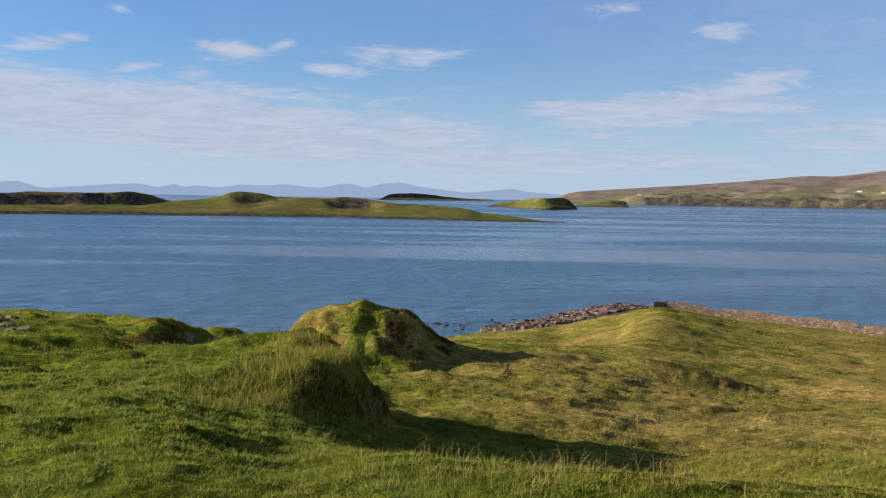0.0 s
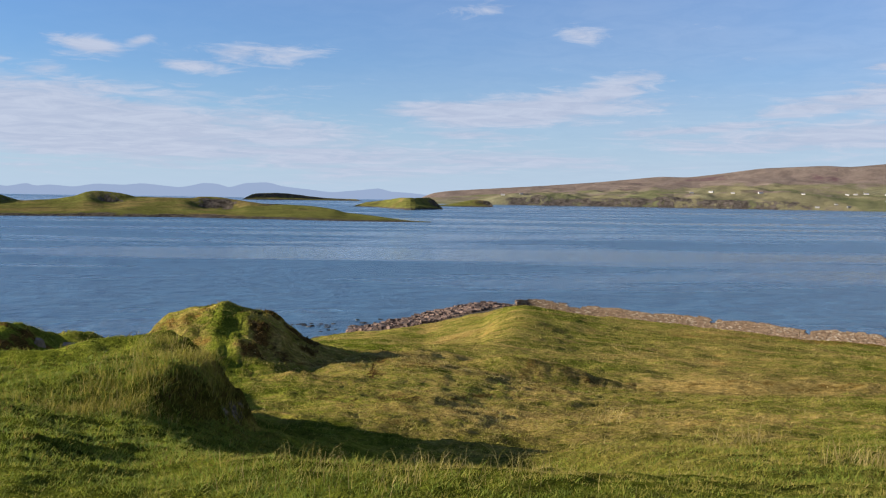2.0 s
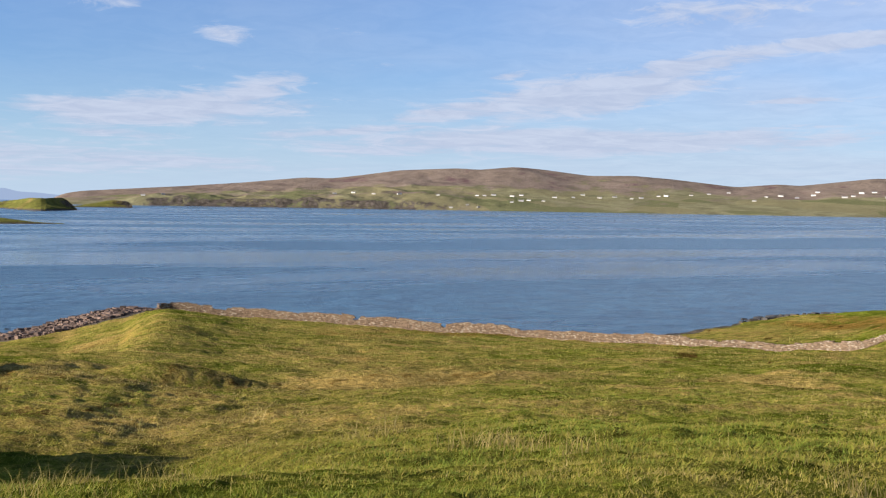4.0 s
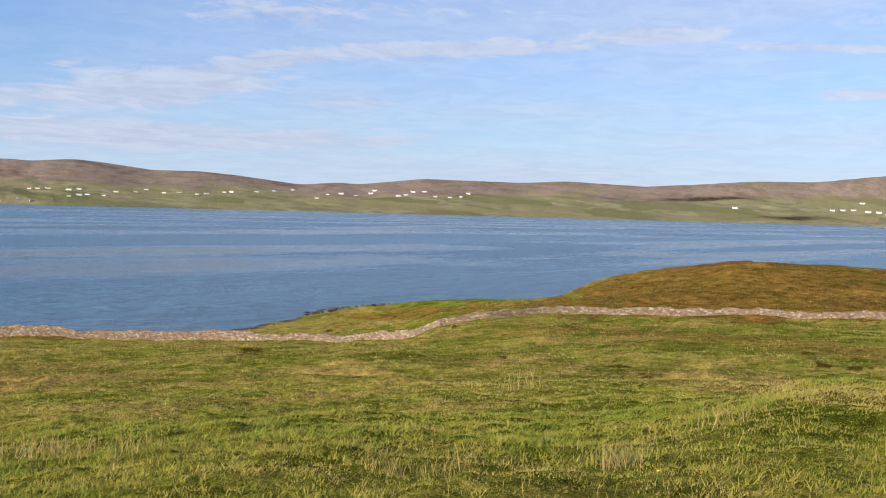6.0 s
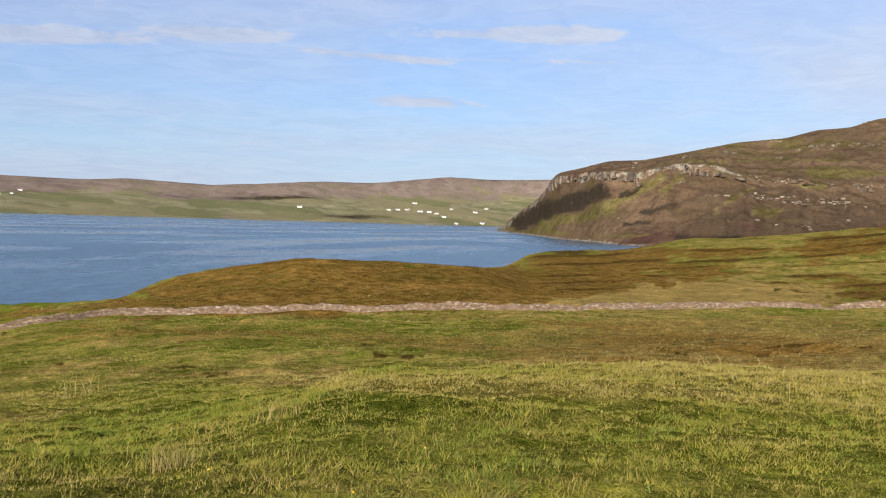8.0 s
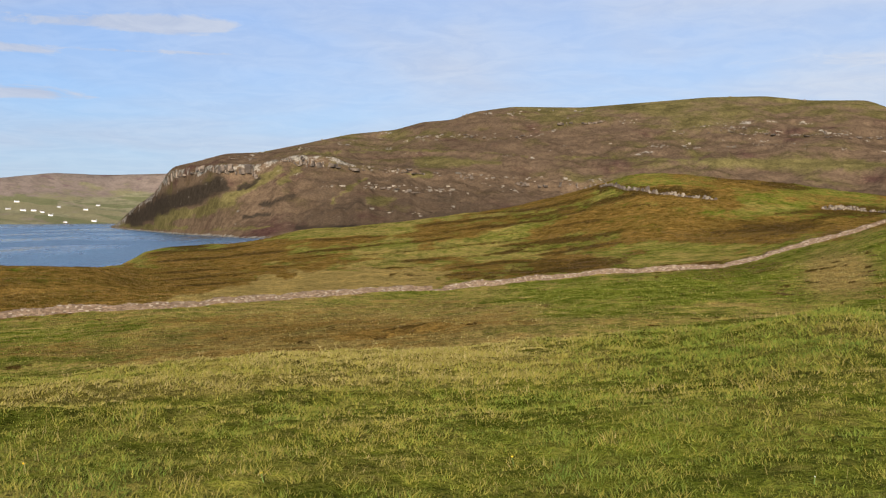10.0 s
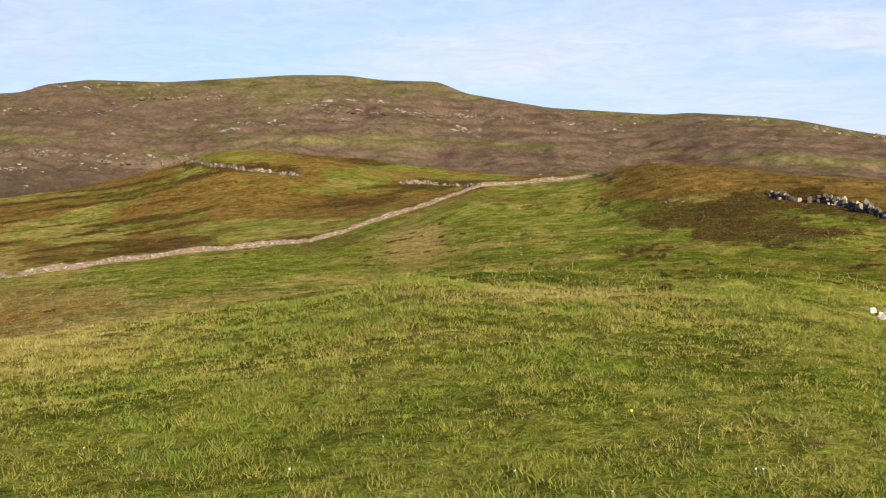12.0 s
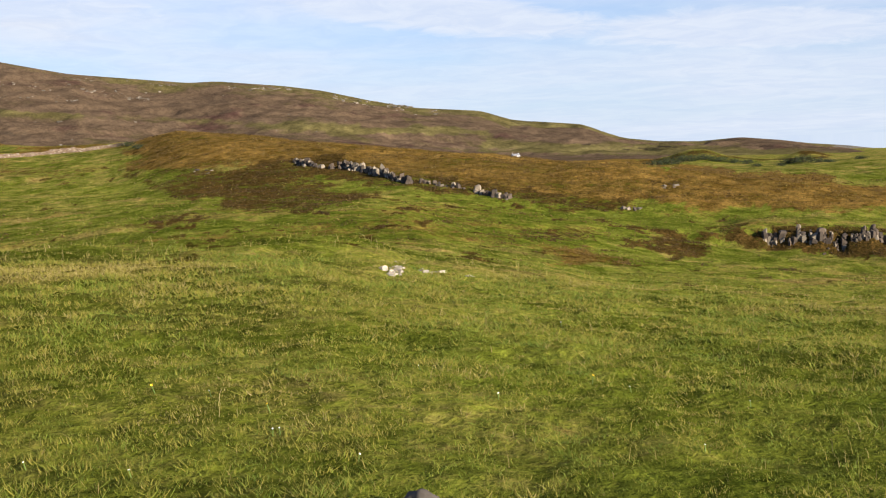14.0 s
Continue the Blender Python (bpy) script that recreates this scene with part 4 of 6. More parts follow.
    wa, we = A + 0.25 * fbm(A * 2, E * 4, 1.0, 3, 37), E + 0.07 * fbm(A * 3, E * 6, 1.0, 3, 39)
    for kind, pts, half, k in SLOPES:
        q = k * np.exp(-((near_line(wa, we, pts) / half) ** 2))
        if kind == "green":
            heath, dark = heath - 1.1 * q, dark * (1 - q)
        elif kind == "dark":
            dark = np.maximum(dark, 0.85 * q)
        else:
            heath, dark = heath - 0.7 * q, dark * (1 - q)
    return Z, {"heath": heath, "stone": stone, "dark": dark}


CLIFF_DROP = [(75.8, 0.3), (78.8, 0.75), (80.3, 0.5), (83.5, 0.65), (84.3, 0.35), (86.3, 0.6), (88.5, 0.25), (97, 0.3), (100, 0.6), (104, 0.6), (112, 0.3), (175, 0.3)]


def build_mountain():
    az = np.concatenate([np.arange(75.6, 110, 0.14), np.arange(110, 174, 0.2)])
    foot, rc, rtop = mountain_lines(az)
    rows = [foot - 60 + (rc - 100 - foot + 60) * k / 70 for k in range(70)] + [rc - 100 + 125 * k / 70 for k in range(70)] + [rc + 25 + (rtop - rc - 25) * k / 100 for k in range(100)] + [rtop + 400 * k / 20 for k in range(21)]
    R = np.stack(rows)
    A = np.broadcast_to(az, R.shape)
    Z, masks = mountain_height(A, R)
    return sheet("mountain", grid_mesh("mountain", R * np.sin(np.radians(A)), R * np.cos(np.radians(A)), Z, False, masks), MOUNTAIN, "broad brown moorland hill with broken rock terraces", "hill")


build_mountain()


def mountain_point(az, el):
    r = np.linspace(880, 2100, 1400)
    z, _ = mountain_height(np.full_like(r, az), r)
    e = np.degrees(np.arctan2(z - EYE, r))
    hit = np.nonzero(e >= el)[0]
    k = hit[0] if len(hit) else int(np.argmax(e))
    return Vector((float(r[k] * math.sin(radians(az))), float(r[k] * math.cos(radians(az))), float(z[k])))


COAST_SKY = [(5.8, -0.3), (6.4, 0.1), (7.4, 0.28), (9.4, 0.42), (12.5, 0.63), (15.5, 0.87), (18.9, 1.22), (20.3, 1.19), (21.8, 1.38), (24.0, 1.7), (27.2, 1.86), (28.3, 1.79), (30.2, 1.98), (31.8, 1.85), (34.2, 1.55), (36.6, 1.58), (38.6, 1.42),
             (41.9, 1.04), (44, 1.22), (45, 1.14), (48.6, 1.55), (53.8, 1.47), (56.2, 1.62), (60.4, 1.44), (63.3, 1.62), (66, 1.83), (69, 1.84), (73, 2.3), (75.8, 2.22), (79, 2.35), (86, 2.3)]
COAST_SHORE = [(5.8, 2700), (30, 2730), (45, 2860), (55, 3100), (66, 3400), (76, 3800), (86, 3850)]


def coast_height(A, R):
    X, Y = R * np.sin(np.radians(A)), R * np.cos(np.radians(A))
    shore, sky = along(COAST_SHORE, A, 1.0), along(COAST_SKY, A, 0.25)
    top = shore + 950 + 60 * fbm(X, Y, 400.0, 3, 51)
    sz = height_at(sky, top)
    cliffy = (1 - smooth(A, 22, 34)) * smooth(A, 8, 12)
    step = 4 + 18 * cliffy * (1 + 0.4 * fbm(X, Y, 60.0, 3, 55))
    rs = [shore - 60, shore, shore + 25, shore + 400, shore + 650, top, top + 300]
    zs = [0 * R - 5, 0 * R + 0.5, step, step + 0.3 * (sz - step), step + 0.55 * (sz - step), sz, sz * 0.7]
    Z = profile(R, rs, zs)
    Z = Z + smooth(R, shore + 60, shore + 200) * (1 - smooth(R, top - 80, top)) * 2.5 * fbm(X, Y, 120.0, 4, 57)
    stone = 0.66 * cliffy * (1 - smooth(R, shore + 26, shore + 60))
    heath = 0.05 + 0.42 * (1 - smooth(A, 20, 33)) * smooth(R, shore + 60, shore + 250) + 0.9 * smooth(R + 90 * fbm(X, Y, 180.0, 4, 59, 0.6), shore + 470, shore + 800)
    Z = np.minimum(Z, height_at(sky, R) + 40 * smooth(R, top, top + 100))
    woods = 0.8 * np.exp(-(((A - 63.5) / 3.5) ** 2 + ((R - shore - 640) / 60) ** 2)) + 0.7 * np.exp(-(((A - 68) / 2.5) ** 2 + ((R - shore - 150) / 90) ** 2))
    return Z, {"heath": heath, "stone": stone, "dark": woods}


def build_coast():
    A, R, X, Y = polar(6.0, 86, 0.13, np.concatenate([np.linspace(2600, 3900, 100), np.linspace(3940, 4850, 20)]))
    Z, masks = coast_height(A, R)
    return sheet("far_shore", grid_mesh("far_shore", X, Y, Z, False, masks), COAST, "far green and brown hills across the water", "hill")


build_coast()

HEBRIDES = [(-40, 0.2), (-22.8, 0.32), (-22.0, 0.37), (-20.8, 0.02), (-19.3, 0.13), (-17.7, 0.27), (-16.1, 0.33), (-15.2, 0.14), (-14.3, 0.36), (-13.9, 0.19), (-13.3, 0.29), (-12.1, 0.19), (-10.9, 0.38), (-9.6, 0.32), (-8.7, 0.42),
            (-6.7, 0.24), (-5.5, 0.5), (-4.8, 0.45), (-4.2, 0.28), (-3.4, 0.53), (-2.2, 0.61), (-1.4, 0.41), (0.4, 0.19), (1.4, 0.12), (2.6, 0.23), (3.8, 0.37), (4.4, 0.19), (5.3, 0.16), (7, 0.0), (9, -0.2)]


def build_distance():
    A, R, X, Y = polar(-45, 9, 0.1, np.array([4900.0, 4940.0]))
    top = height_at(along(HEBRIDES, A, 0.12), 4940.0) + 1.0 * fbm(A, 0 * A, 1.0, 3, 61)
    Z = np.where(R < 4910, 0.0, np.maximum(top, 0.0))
    return sheet("backdrop", grid_mesh("backdrop", X, Y, Z), DISTANCE, "mountain chain on the horizon in painted, glowing blue haze", "mountains")


build_distance()

ISLE_SKY = [(-45, -0.3), (-22.8, -0.24), (-21.5, -0.2), (-17.7, -0.18), (-16.6, -0.07), (-15.6, -0.22), (-14.6, -0.6), (-13.1, -0.5), (-12.0, -0.3), (-11.4, -0.04), (-10.8, 0.0), (-9.6, -0.12), (-9.0, -0.31), (-7.8, -0.3), (-6.0, -0.33),
            (-5.7, -0.23), (-4.8, -0.25), (-3.8, -0.4), (-2.6, -0.56), (-1.1, -0.62), (0.1, -0.67), (1.4, -0.8), (2.0, -1.0), (4, -1.2), (6.3, -1.4)]


def build_isle(name, a0, a1, shore, depth, sky, cliff, label, seed, ends=(0.12, 0.14)):
    A, R, X, Y = polar(a0, a1, 0.08 if a1 - a0 > 20 else 0.04, np.linspace(min(p[1] for p in shore) - 30, max(p[1] for p in shore) + depth + 80, 90))
    s = along(shore, A, 0.3) + 6 * fbm(X, Y, 60.0, 3, seed)
    narrow = 0.06 + 0.94 * np.minimum(smooth(A, a0, a0 + ends[0] * (a1 - a0)), 1 - smooth(A, a1 - ends[1] * (a1 - a0), a1))
    depth = depth * narrow
    taper = np.minimum(smooth(A, a0, a0 + 0.5), 1 - smooth(A, a1 - min(0.5, 2 * ends[1] * (a1 - a0)), a1))
    top = s + depth * (0.15 + 0.35 * taper)
    sz = np.maximum(height_at(along(sky, A, 0.12), top), 0.3) * (0.2 + 0.8 * smooth(narrow, 0.06, 0.4))
    c = along(cliff, A, 0.3) if cliff else 0 * A
    low = 1.0 + 0.25 * (sz - 1)
    rs = [s - 12, s, s + 15, top - 12, top, s + depth, s + depth + 60]
    flat_c = np.minimum(c, 1.0)
    zs = [0 * R - 3, 0 * R + 0.4, 0.15 * sz + 0.6, (0.8 * sz + 0.2) * (1 - flat_c) + low * flat_c, sz, sz * 0.5, 0 * R - 3]
    Z = profile(R, rs, zs) + 0.6 * fbm(X, Y, 28.0, 4, seed + 3) * smooth(R, s + 5, s + 40) * smooth(sz, 2, 6)
    stone = 0.75 * flat_c * smooth(R, top - 16, top - 10) * (1 - smooth(R, top - 2, top + 4)) + 0.8 * (1 - smooth(R, s + 7, s + 16))
    stone = np.maximum(stone, 0.9 * smooth(c, 1.0, 1.4) * (1 - smooth(R, top, top + 8)))
    c = np.minimum(c, 1.0)
    return sheet(name, grid_mesh(name, X, Y, Z, False, {"heath": 0.35 + 0.35 * fbm(X, Y, 70.0, 3, seed + 9), "stone": stone, "dark": 0.5 * smooth(fbm(X, Y, 30.0, 3, seed + 5), 0.2, 0.7)}), ISLAND, label, "island")


build_isle("island_1", -45, 6.6, [(-45, 880), (-17, 868), (-6, 860), (0.5, 800), (6.6, 800)], 380, ISLE_SKY, [(-45, 1), (-16, 1), (-14.5, 0), (-11.2, 0.2), (-10.8, 0.7), (-9.6, 0.7), (-9.2, 0), (-6.2, 0), (-5.8, 1), (-3.8, 1), (-3.4, 0)], "low grassy tidal island with dark cliffs and knolls", 71)
build_isle("island_2", -3.6, 2.9, [(-4, 3300), (3, 3500)], 300, [(-3.4, -0.26), (-2.9, -0.01), (-1.4, 0.04), (-0.2, -0.09), (1.1, -0.22), (2.3, -0.24)], [(-4, 1), (3, 1)], "distant flat-topped rocky islet", 81)
build_isle("island_3", 2.4, 7.3, [(2.7, 1800), (3.5, 1760), (5.4, 1450), (7.3, 1600)], 250, [(2.4, -0.6), (3.2, -0.38), (4.1, -0.26), (5.0, -0.13), (6.0, -0.12), (6.6, -0.05), (6.9, -0.3), (7.2, -0.72)], [(2, 0), (6.0, 0), (6.6, 1.1), (8, 1.5)], "small green islet with a dark cliff end", 91, (0.08, 0.03))
build_isle("island_4", 6.9, 10.0, [(6.9, 2080), (10, 2060)], 150, [(6.9, -0.52), (7.8, -0.40), (8.9, -0.17), (9.8, -0.22), (10.0, -0.5)], [(7, 0), (9.2, 0), (9.5, 1.5), (11, 1.5)], "low green skerry with a dark rock tip", 95, (0.06, 0.03))

# ---- built and natural things ----


def ground_at(az, r):
    """A point on the near land."""
    x, y = r * math.sin(radians(az)), r * math.cos(radians(az))
    return Vector((x, y, float(land(np.array([x]), np.array([y]))[0])))


def sighted(az, el, r0=4.0, r1=780.0):
    """The first point of the near land under the given angle of sight."""
    r = np.geomspace(r0, r1, 1500)
    x, y = r * math.sin(radians(az)), r * math.cos(radians(az))
    z = land(x, y)
    e = np.degrees(np.arctan2(z - EYE, r))
    hit = np.nonzero(e >= el)[0]
    k = hit[0] if len(hit) else int(np.argmax(e))
    return Vector((float(x[k]), float(y[k]), float(z[k])))


BOX = [(-1, -1, -1), (1, -1, -1), (1, 1, -1), (-1, 1, -1), (-1, -1, 1), (1, -1, 1), (1, 1, 1), (-1, 1, 1)]
BOX_FACES = [(0, 3, 2, 1), (4, 5, 6, 7), (0, 1, 5, 4), (1, 2, 6, 5), (2, 3, 7, 6), (3, 0, 4, 7)]


def add_block(verts, faces, at, size, turn, rng, jag=0.22):
    """One rough block: a box with every corner knocked about."""
    n = len(verts)
    c, s = math.cos(turn), math.sin(turn)
    for bx, by, bz in BOX:
        x, y, z = (b * h * (1 - jag * rng.random()) for b, h in zip((bx, by, bz), size))
        verts.append((at[0] + c * x - s * y, at[1] + s * x + c * y, at[2] + z))
    faces.extend(tuple(n + i for i in f) for f in BOX_FACES)


def rounded_rock(name, size, seed, material, jag=0.5):
    """A weathered boulder, its base at the origin."""
    bm = bmesh.new()
    bmesh.ops.create_icosphere(bm, subdivisions=3, radius=1.0)
    noise_at = Vector((seed * 3.1, seed * 1.7, seed))
    for v in bm.verts:
        d = 1 + jag * noise.noise(v.co * 1.3 + noise_at) + 0.4 * jag * noise.noise(v.co * 3.7 + noise_at) + 0.2 * jag * noise.noise(v.co * 8.0 + noise_at)
        v.co = Vector((v.co.x * d * size[0], v.co.y * d * size[1], v.co.z * d * size[2]))
    me = bpy.data.meshes.new(name)
    bm.to_mesh(me)
    bm.free()
    me.polygons.foreach_set("use_smooth", [True] * len(me.polygons))
    me.materials.append(material)
    return me


def build_wall():
    """The drystone wall round the lower pasture, stone by stone."""
    rng = random.Random(5)
    az = np.linspace(11.2, 123.8, 6000)
    r, _ = line(WALL + WALL_END, az, 0.6)
    x, y = r * np.sin(np.radians(az)), r * np.cos(np.radians(az))
    z = land(x, y)
    run = np.concatenate([[0], np.cumsum(np.hypot(np.diff(x), np.diff(y)))])
    verts, faces = [], []
    for course in range(14):
        s = rng.random()
        while s < run[-1] - 0.4:
            length = rng.uniform(0.16, 0.42)
            a = float(np.interp(s, run, az))
            crumble = 0.16 * math.sin(s * 0.21) + 0.13 * math.sin(s * 0.53 + 1) + 0.1 * math.sin(s * 1.7)
            full = 0.80 + 0.62 * (a < 30) + 0.35 * (30 <= a < 40) + 0.15 * (40 <= a < 48) + 0.5 * crumble + (-0.35 if a < 11.9 else 0) + (0.25 if 20.9 < a < 21.6 else 0) - (0.45 if 21.6 < a < 21.9 or 26.3 < a < 26.6 or 92.6 < a < 93.3 else 0) - (0.35 if 14 < a < 14.8 else 0)
            low = course * 0.118
            if low < full - 0.1:
                px, py, pz = (float(np.interp(s + length / 2, run, q)) for q in (x, y, z))
                dx, dy = float(np.interp(s + length, run, x)) - float(np.interp(s, run, x)), float(np.interp(s + length, run, y)) - float(np.interp(s, run, y))
                turn = math.atan2(dy, dx) + rng.gauss(0, 0.08)
                half = 0.40 - 0.022 * course
                for side in (-1, 1):
                    off = side * half * rng.uniform(0.45, 0.65)
                    at = (px - math.sin(turn) * off, py + math.cos(turn) * off, pz + low + 0.02 + rng.gauss(0, 0.014))
                    add_block(verts, faces, at, (length * 0.56, half * 0.55, rng.uniform(0.055, 0.085)), turn, rng, 0.3)
            s += length
    ob = new("wall_1", soup("drystone wall", verts, faces, WALLSTONE))
    return tagged(ob, "long crumbling drystone wall of pinkish lichened stone", "wall", kind="structure")


build_wall()



def scatter_blocks(name, material, az, r, size, seed, label, category, lift=0.4):
    """Loose stones over the land at headings az and distances r."""
    rng = random.Random(seed)
    x, y = r * np.sin(np.radians(az)), r * np.cos(np.radians(az))
    z = np.maximum(land(x, y), -0.2)
    verts, faces = [], []
    for px, py, pz, s in zip(x, y, z, size):
        add_block(verts, faces, (float(px), float(py), float(pz + lift * s)), (s * rng.uniform(0.7, 1.3), s * rng.uniform(0.6, 1.1), s * rng.uniform(0.5, 0.9)), rng.random() * 6.3, rng, 0.45)
    return tagged(new(name, soup(name, verts, faces, material)), label, category, kind="stuff")


def build_shore():
    g = np.random.default_rng(3)
    a = 11.4 - 9.2 * g.random(6500) ** 1.3
    near = np.interp(a, [2, 4, 6, 9, 11.3], [153, 148, 146, 149, 158])
    r = near + (np.interp(a, [2, 5, 11], [160, 166, 170]) - near) * g.random(6500) ** 1.3
    scatter_blocks("cobbles", COBBLE, a, r, g.uniform(0.09, 0.27, 6500) * np.where(g.random(6500) < 0.12, 1.7, 1), 4, "reddish brown beach cobbles heaped by the shore", "cobbles")
    a = np.concatenate([g.normal(1.2, 0.6, 40), g.normal(-0.3, 0.25, 12), g.normal(3.2, 0.5, 30)])
    r = np.concatenate([g.normal(160, 2.5, 40), g.normal(161.5, 1, 12), g.normal(163, 3, 30)])
    scatter_blocks("skerry", WETROCK, a, r, g.uniform(0.15, 0.45, 82), 6, "dark wet rocks just awash off the beach", "rocks", 0.15)
    a = np.concatenate([g.normal(44.4, 0.5, 70), g.uniform(42.3, 47.2, 60)])
    r = np.concatenate([g.normal(200, 1.5, 70), g.normal(194, 3.0, 60)])
    scatter_blocks("skerry", WETROCK, a, r, g.uniform(0.25, 0.7, 130), 7, "dark low rock ledge at the water's edge", "rocks", 0.2)


build_shore()


def blocky_rock(seed, material):
    """A fractured upright block with flat faces and a broken top, about two units across."""
    rng = random.Random(seed * 17 + 3)
    n = rng.choice((4, 5, 5, 6))
    turn = [math.tau * (k + rng.uniform(-0.3, 0.3)) / n for k in range(n)]
    verts, faces, tiers = [], [], 4
    tilt = (rng.gauss(0, 0.35), rng.gauss(0, 0.35))
    for j in range(tiers):
        h = -1.0 + 2.0 * j / (tiers - 1)
        shrink = (1.0, 0.95, 0.9, 0.72)[j]
        for k, a in enumerate(turn):
            d = shrink * rng.uniform(0.82, 1.12)
            x, y = d * math.cos(a), d * math.sin(a)
            verts.append((x, y, h + (rng.uniform(-0.25, 0.1) + tilt[0] * x + tilt[1] * y if j else -0.2)))
    for j in range(tiers - 1):
        for k in range(n):
            a, b = j * n + k, j * n + (k + 1) % n
            faces.append((a, b, b + n, a + n))
    faces.append(tuple((tiers - 1) * n + k for k in range(n)))
    return soup("rock", verts, faces, material)


CRAG_SET = [blocky_rock(k, CRAGROCK if k % 5 < 3 else DARKROCK) for k in range(15)]
DARK_SET = [blocky_rock(k + 50, DARKROCK) for k in range(6)]
GREY_SET = [blocky_rock(k + 20, GREYROCK) for k in range(5)]
PALE_SET = [blocky_rock(k + 30, PALEROCK) for k in range(5)]


def outcrop(a0, e0, a1, e1, count, high, seed, label, meshes=None, wide=0.9, r_min=4.0):
    """A broken band of upright rocks in a slope, between two sighted points."""
    rng = random.Random(seed)
    mid = sighted((a0 + a1) / 2, (e0 + e1) / 2, r_min)
    top = tagged(new("rock_outcrop"), label, "rock")
    top.location = mid
    for k in range(count):
        t = (k + rng.random()) / count
        if rng.random() < 0.42:
            continue
        for low in range(1 + (rng.random() < 0.6)):
            p = sighted(a0 + (a1 - a0) * t + 0.1 * low, e0 + (e1 - e0) * t + rng.gauss(0, 0.11) - 0.10 * low * high, r_min)
            bulk = 0.55 + 0.45 * math.sin(math.pi * t) + 0.25 * math.sin(t * 23 + seed)
            h, w = high * bulk * rng.uniform(0.3, 1.1) * (1 - 0.45 * low), wide * rng.uniform(0.35, 1.1) * (1 + 0.5 * low)
            ob = new("rock", rng.choice(meshes or CRAG_SET))
            ob.parent = top
            ob.location = Vector((p.x, p.y, p.z - h * (0.14 + 0.14 * low))) - mid
            ob.rotation_euler = (rng.gauss(0, 0.12), rng.gauss(0, 0.12), rng.random() * 6.3)
            ob.scale = (w * 0.62, w * 0.75, h * 0.52)
    return top




def crag(line_of, high, seed, label, pale=0.4, block=0.4, gaps=0.1, r_min=60):
    """A broken rock face: packed tiers of fractured blocks stepping back into the slope, with fallen ones at its foot."""
    rng = random.Random(seed)
    spots = [sighted(a, e, r_min) for a, e in line_of]
    top = tagged(new("rock_outcrop"), label, "rock")
    top.location = spots[len(spots) // 2]

    def lay(at, size, squat, tilt, light):
        ob = new("rock", rng.choice(CRAG_SET if light else DARK_SET))
        ob.parent = top
        ob.location = at - top.location
        ob.rotation_euler = (rng.gauss(0, tilt), rng.gauss(0, tilt), rng.random() * 6.3)
        ob.scale = (size * 0.5 * rng.uniform(0.8, 1.25), size * 0.5 * rng.uniform(0.8, 1.25), size * 0.5 * squat)

    done = 0.0
    for p, q in zip(spots, spots[1:]):
        out = Vector((-(p + q).x, -(p + q).y, 0)).normalized()
        run, s = (q - p).length, 0.0
        while s < run:
            w = block * rng.choice((0.55, 0.75, 1.0, 1.3))
            wave = 0.5 + 0.5 * math.sin((done + s) * 0.55 + seed) * math.sin((done + s) * 0.23 + 2 * seed)
            base = p.lerp(q, min(1.0, (s + w / 2) / run)) + out * rng.gauss(0, 0.10)
            base.z = float(land(np.array([base.x]), np.array([base.y]))[0]) - 0.15 * block
            tall, z, tier = high * (0.25 + 0.75 * wave) * rng.uniform(0.7, 1.1), 0.0, 0
            light = rng.random() < pale * (0.4 + 1.2 * wave)
            while z < tall and rng.random() > gaps:
                squat = rng.uniform(0.5, 1.15)
                lay(base - out * (0.8 * z + rng.gauss(0, 0.06)) + Vector((0, 0, z + 0.2 * w * squat)), w * 1.25, squat, 0.08, light if rng.random() < 0.8 else not light)
                z += w * squat * rng.uniform(0.6, 0.85)
            if rng.random() < 0.22:
                foot, size = base + out * rng.uniform(0.3, 1.5), block * rng.uniform(0.3, 0.9)
                foot.z = float(land(np.array([foot.x]), np.array([foot.y]))[0]) + 0.1 * size
                lay(foot, size, 0.7, 0.4, rng.random() < pale)
            s += w * 0.8
        done += run
    return top


crag([(132.5, -0.5), (133.6, -0.8), (135.2, -1.0), (136.6, -1.3), (137.9, -1.7), (138.6, -1.9)], 0.95, 11, "grey columnar rock band in a heather slope", 0.6, 0.5)
crag([(138.8, -1.8), (140.4, -2.1), (141.6, -2.3)], 0.5, 25, "low dark rocks along the edge of the heather", 0.2, 0.4, 0.4)
crag([(142.2, -2.5), (143.2, -2.75), (144.0, -2.9)], 0.6, 12, "small dark rock outcrop in rough grass", 0.35, 0.45)
crag([(157.2, -5.45), (158.2, -5.4), (159.6, -5.5), (161.5, -5.45), (163.5, -5.6), (166, -5.65)], 1.1, 13, "dark broken rock face under a grassy bank", 0.3, 0.36)
crag([(101.8, 1.66), (103.2, 1.46), (104.6, 1.3)], 0.9, 14, "dark broken rock at the end of a green hilltop", 0.1, 0.7, 0.2, 230)
crag([(104.3, 1.32), (105.6, 1.18), (106.8, 1.02), (107.8, 0.92)], 1.0, 26, "pale rock band below a green hilltop", 0.7, 0.7, 0.2, 230)
crag([(113.0, 0.40), (114.2, 0.42), (115.6, 0.28), (116.8, 0.16), (117.9, 0.08)], 1.1, 15, "pale rock band beside the drystone wall", 0.8, 0.65, 0.12, 215)
outcrop(127.2, -0.75, 128.4, -0.85, 6, 0.6, 16, "few grey rocks in dark heather", wide=0.5, r_min=60)
outcrop(150.0, -3.5, 151.0, -3.7, 4, 0.7, 17, "pale boulder half buried in heather", wide=0.6, r_min=60)
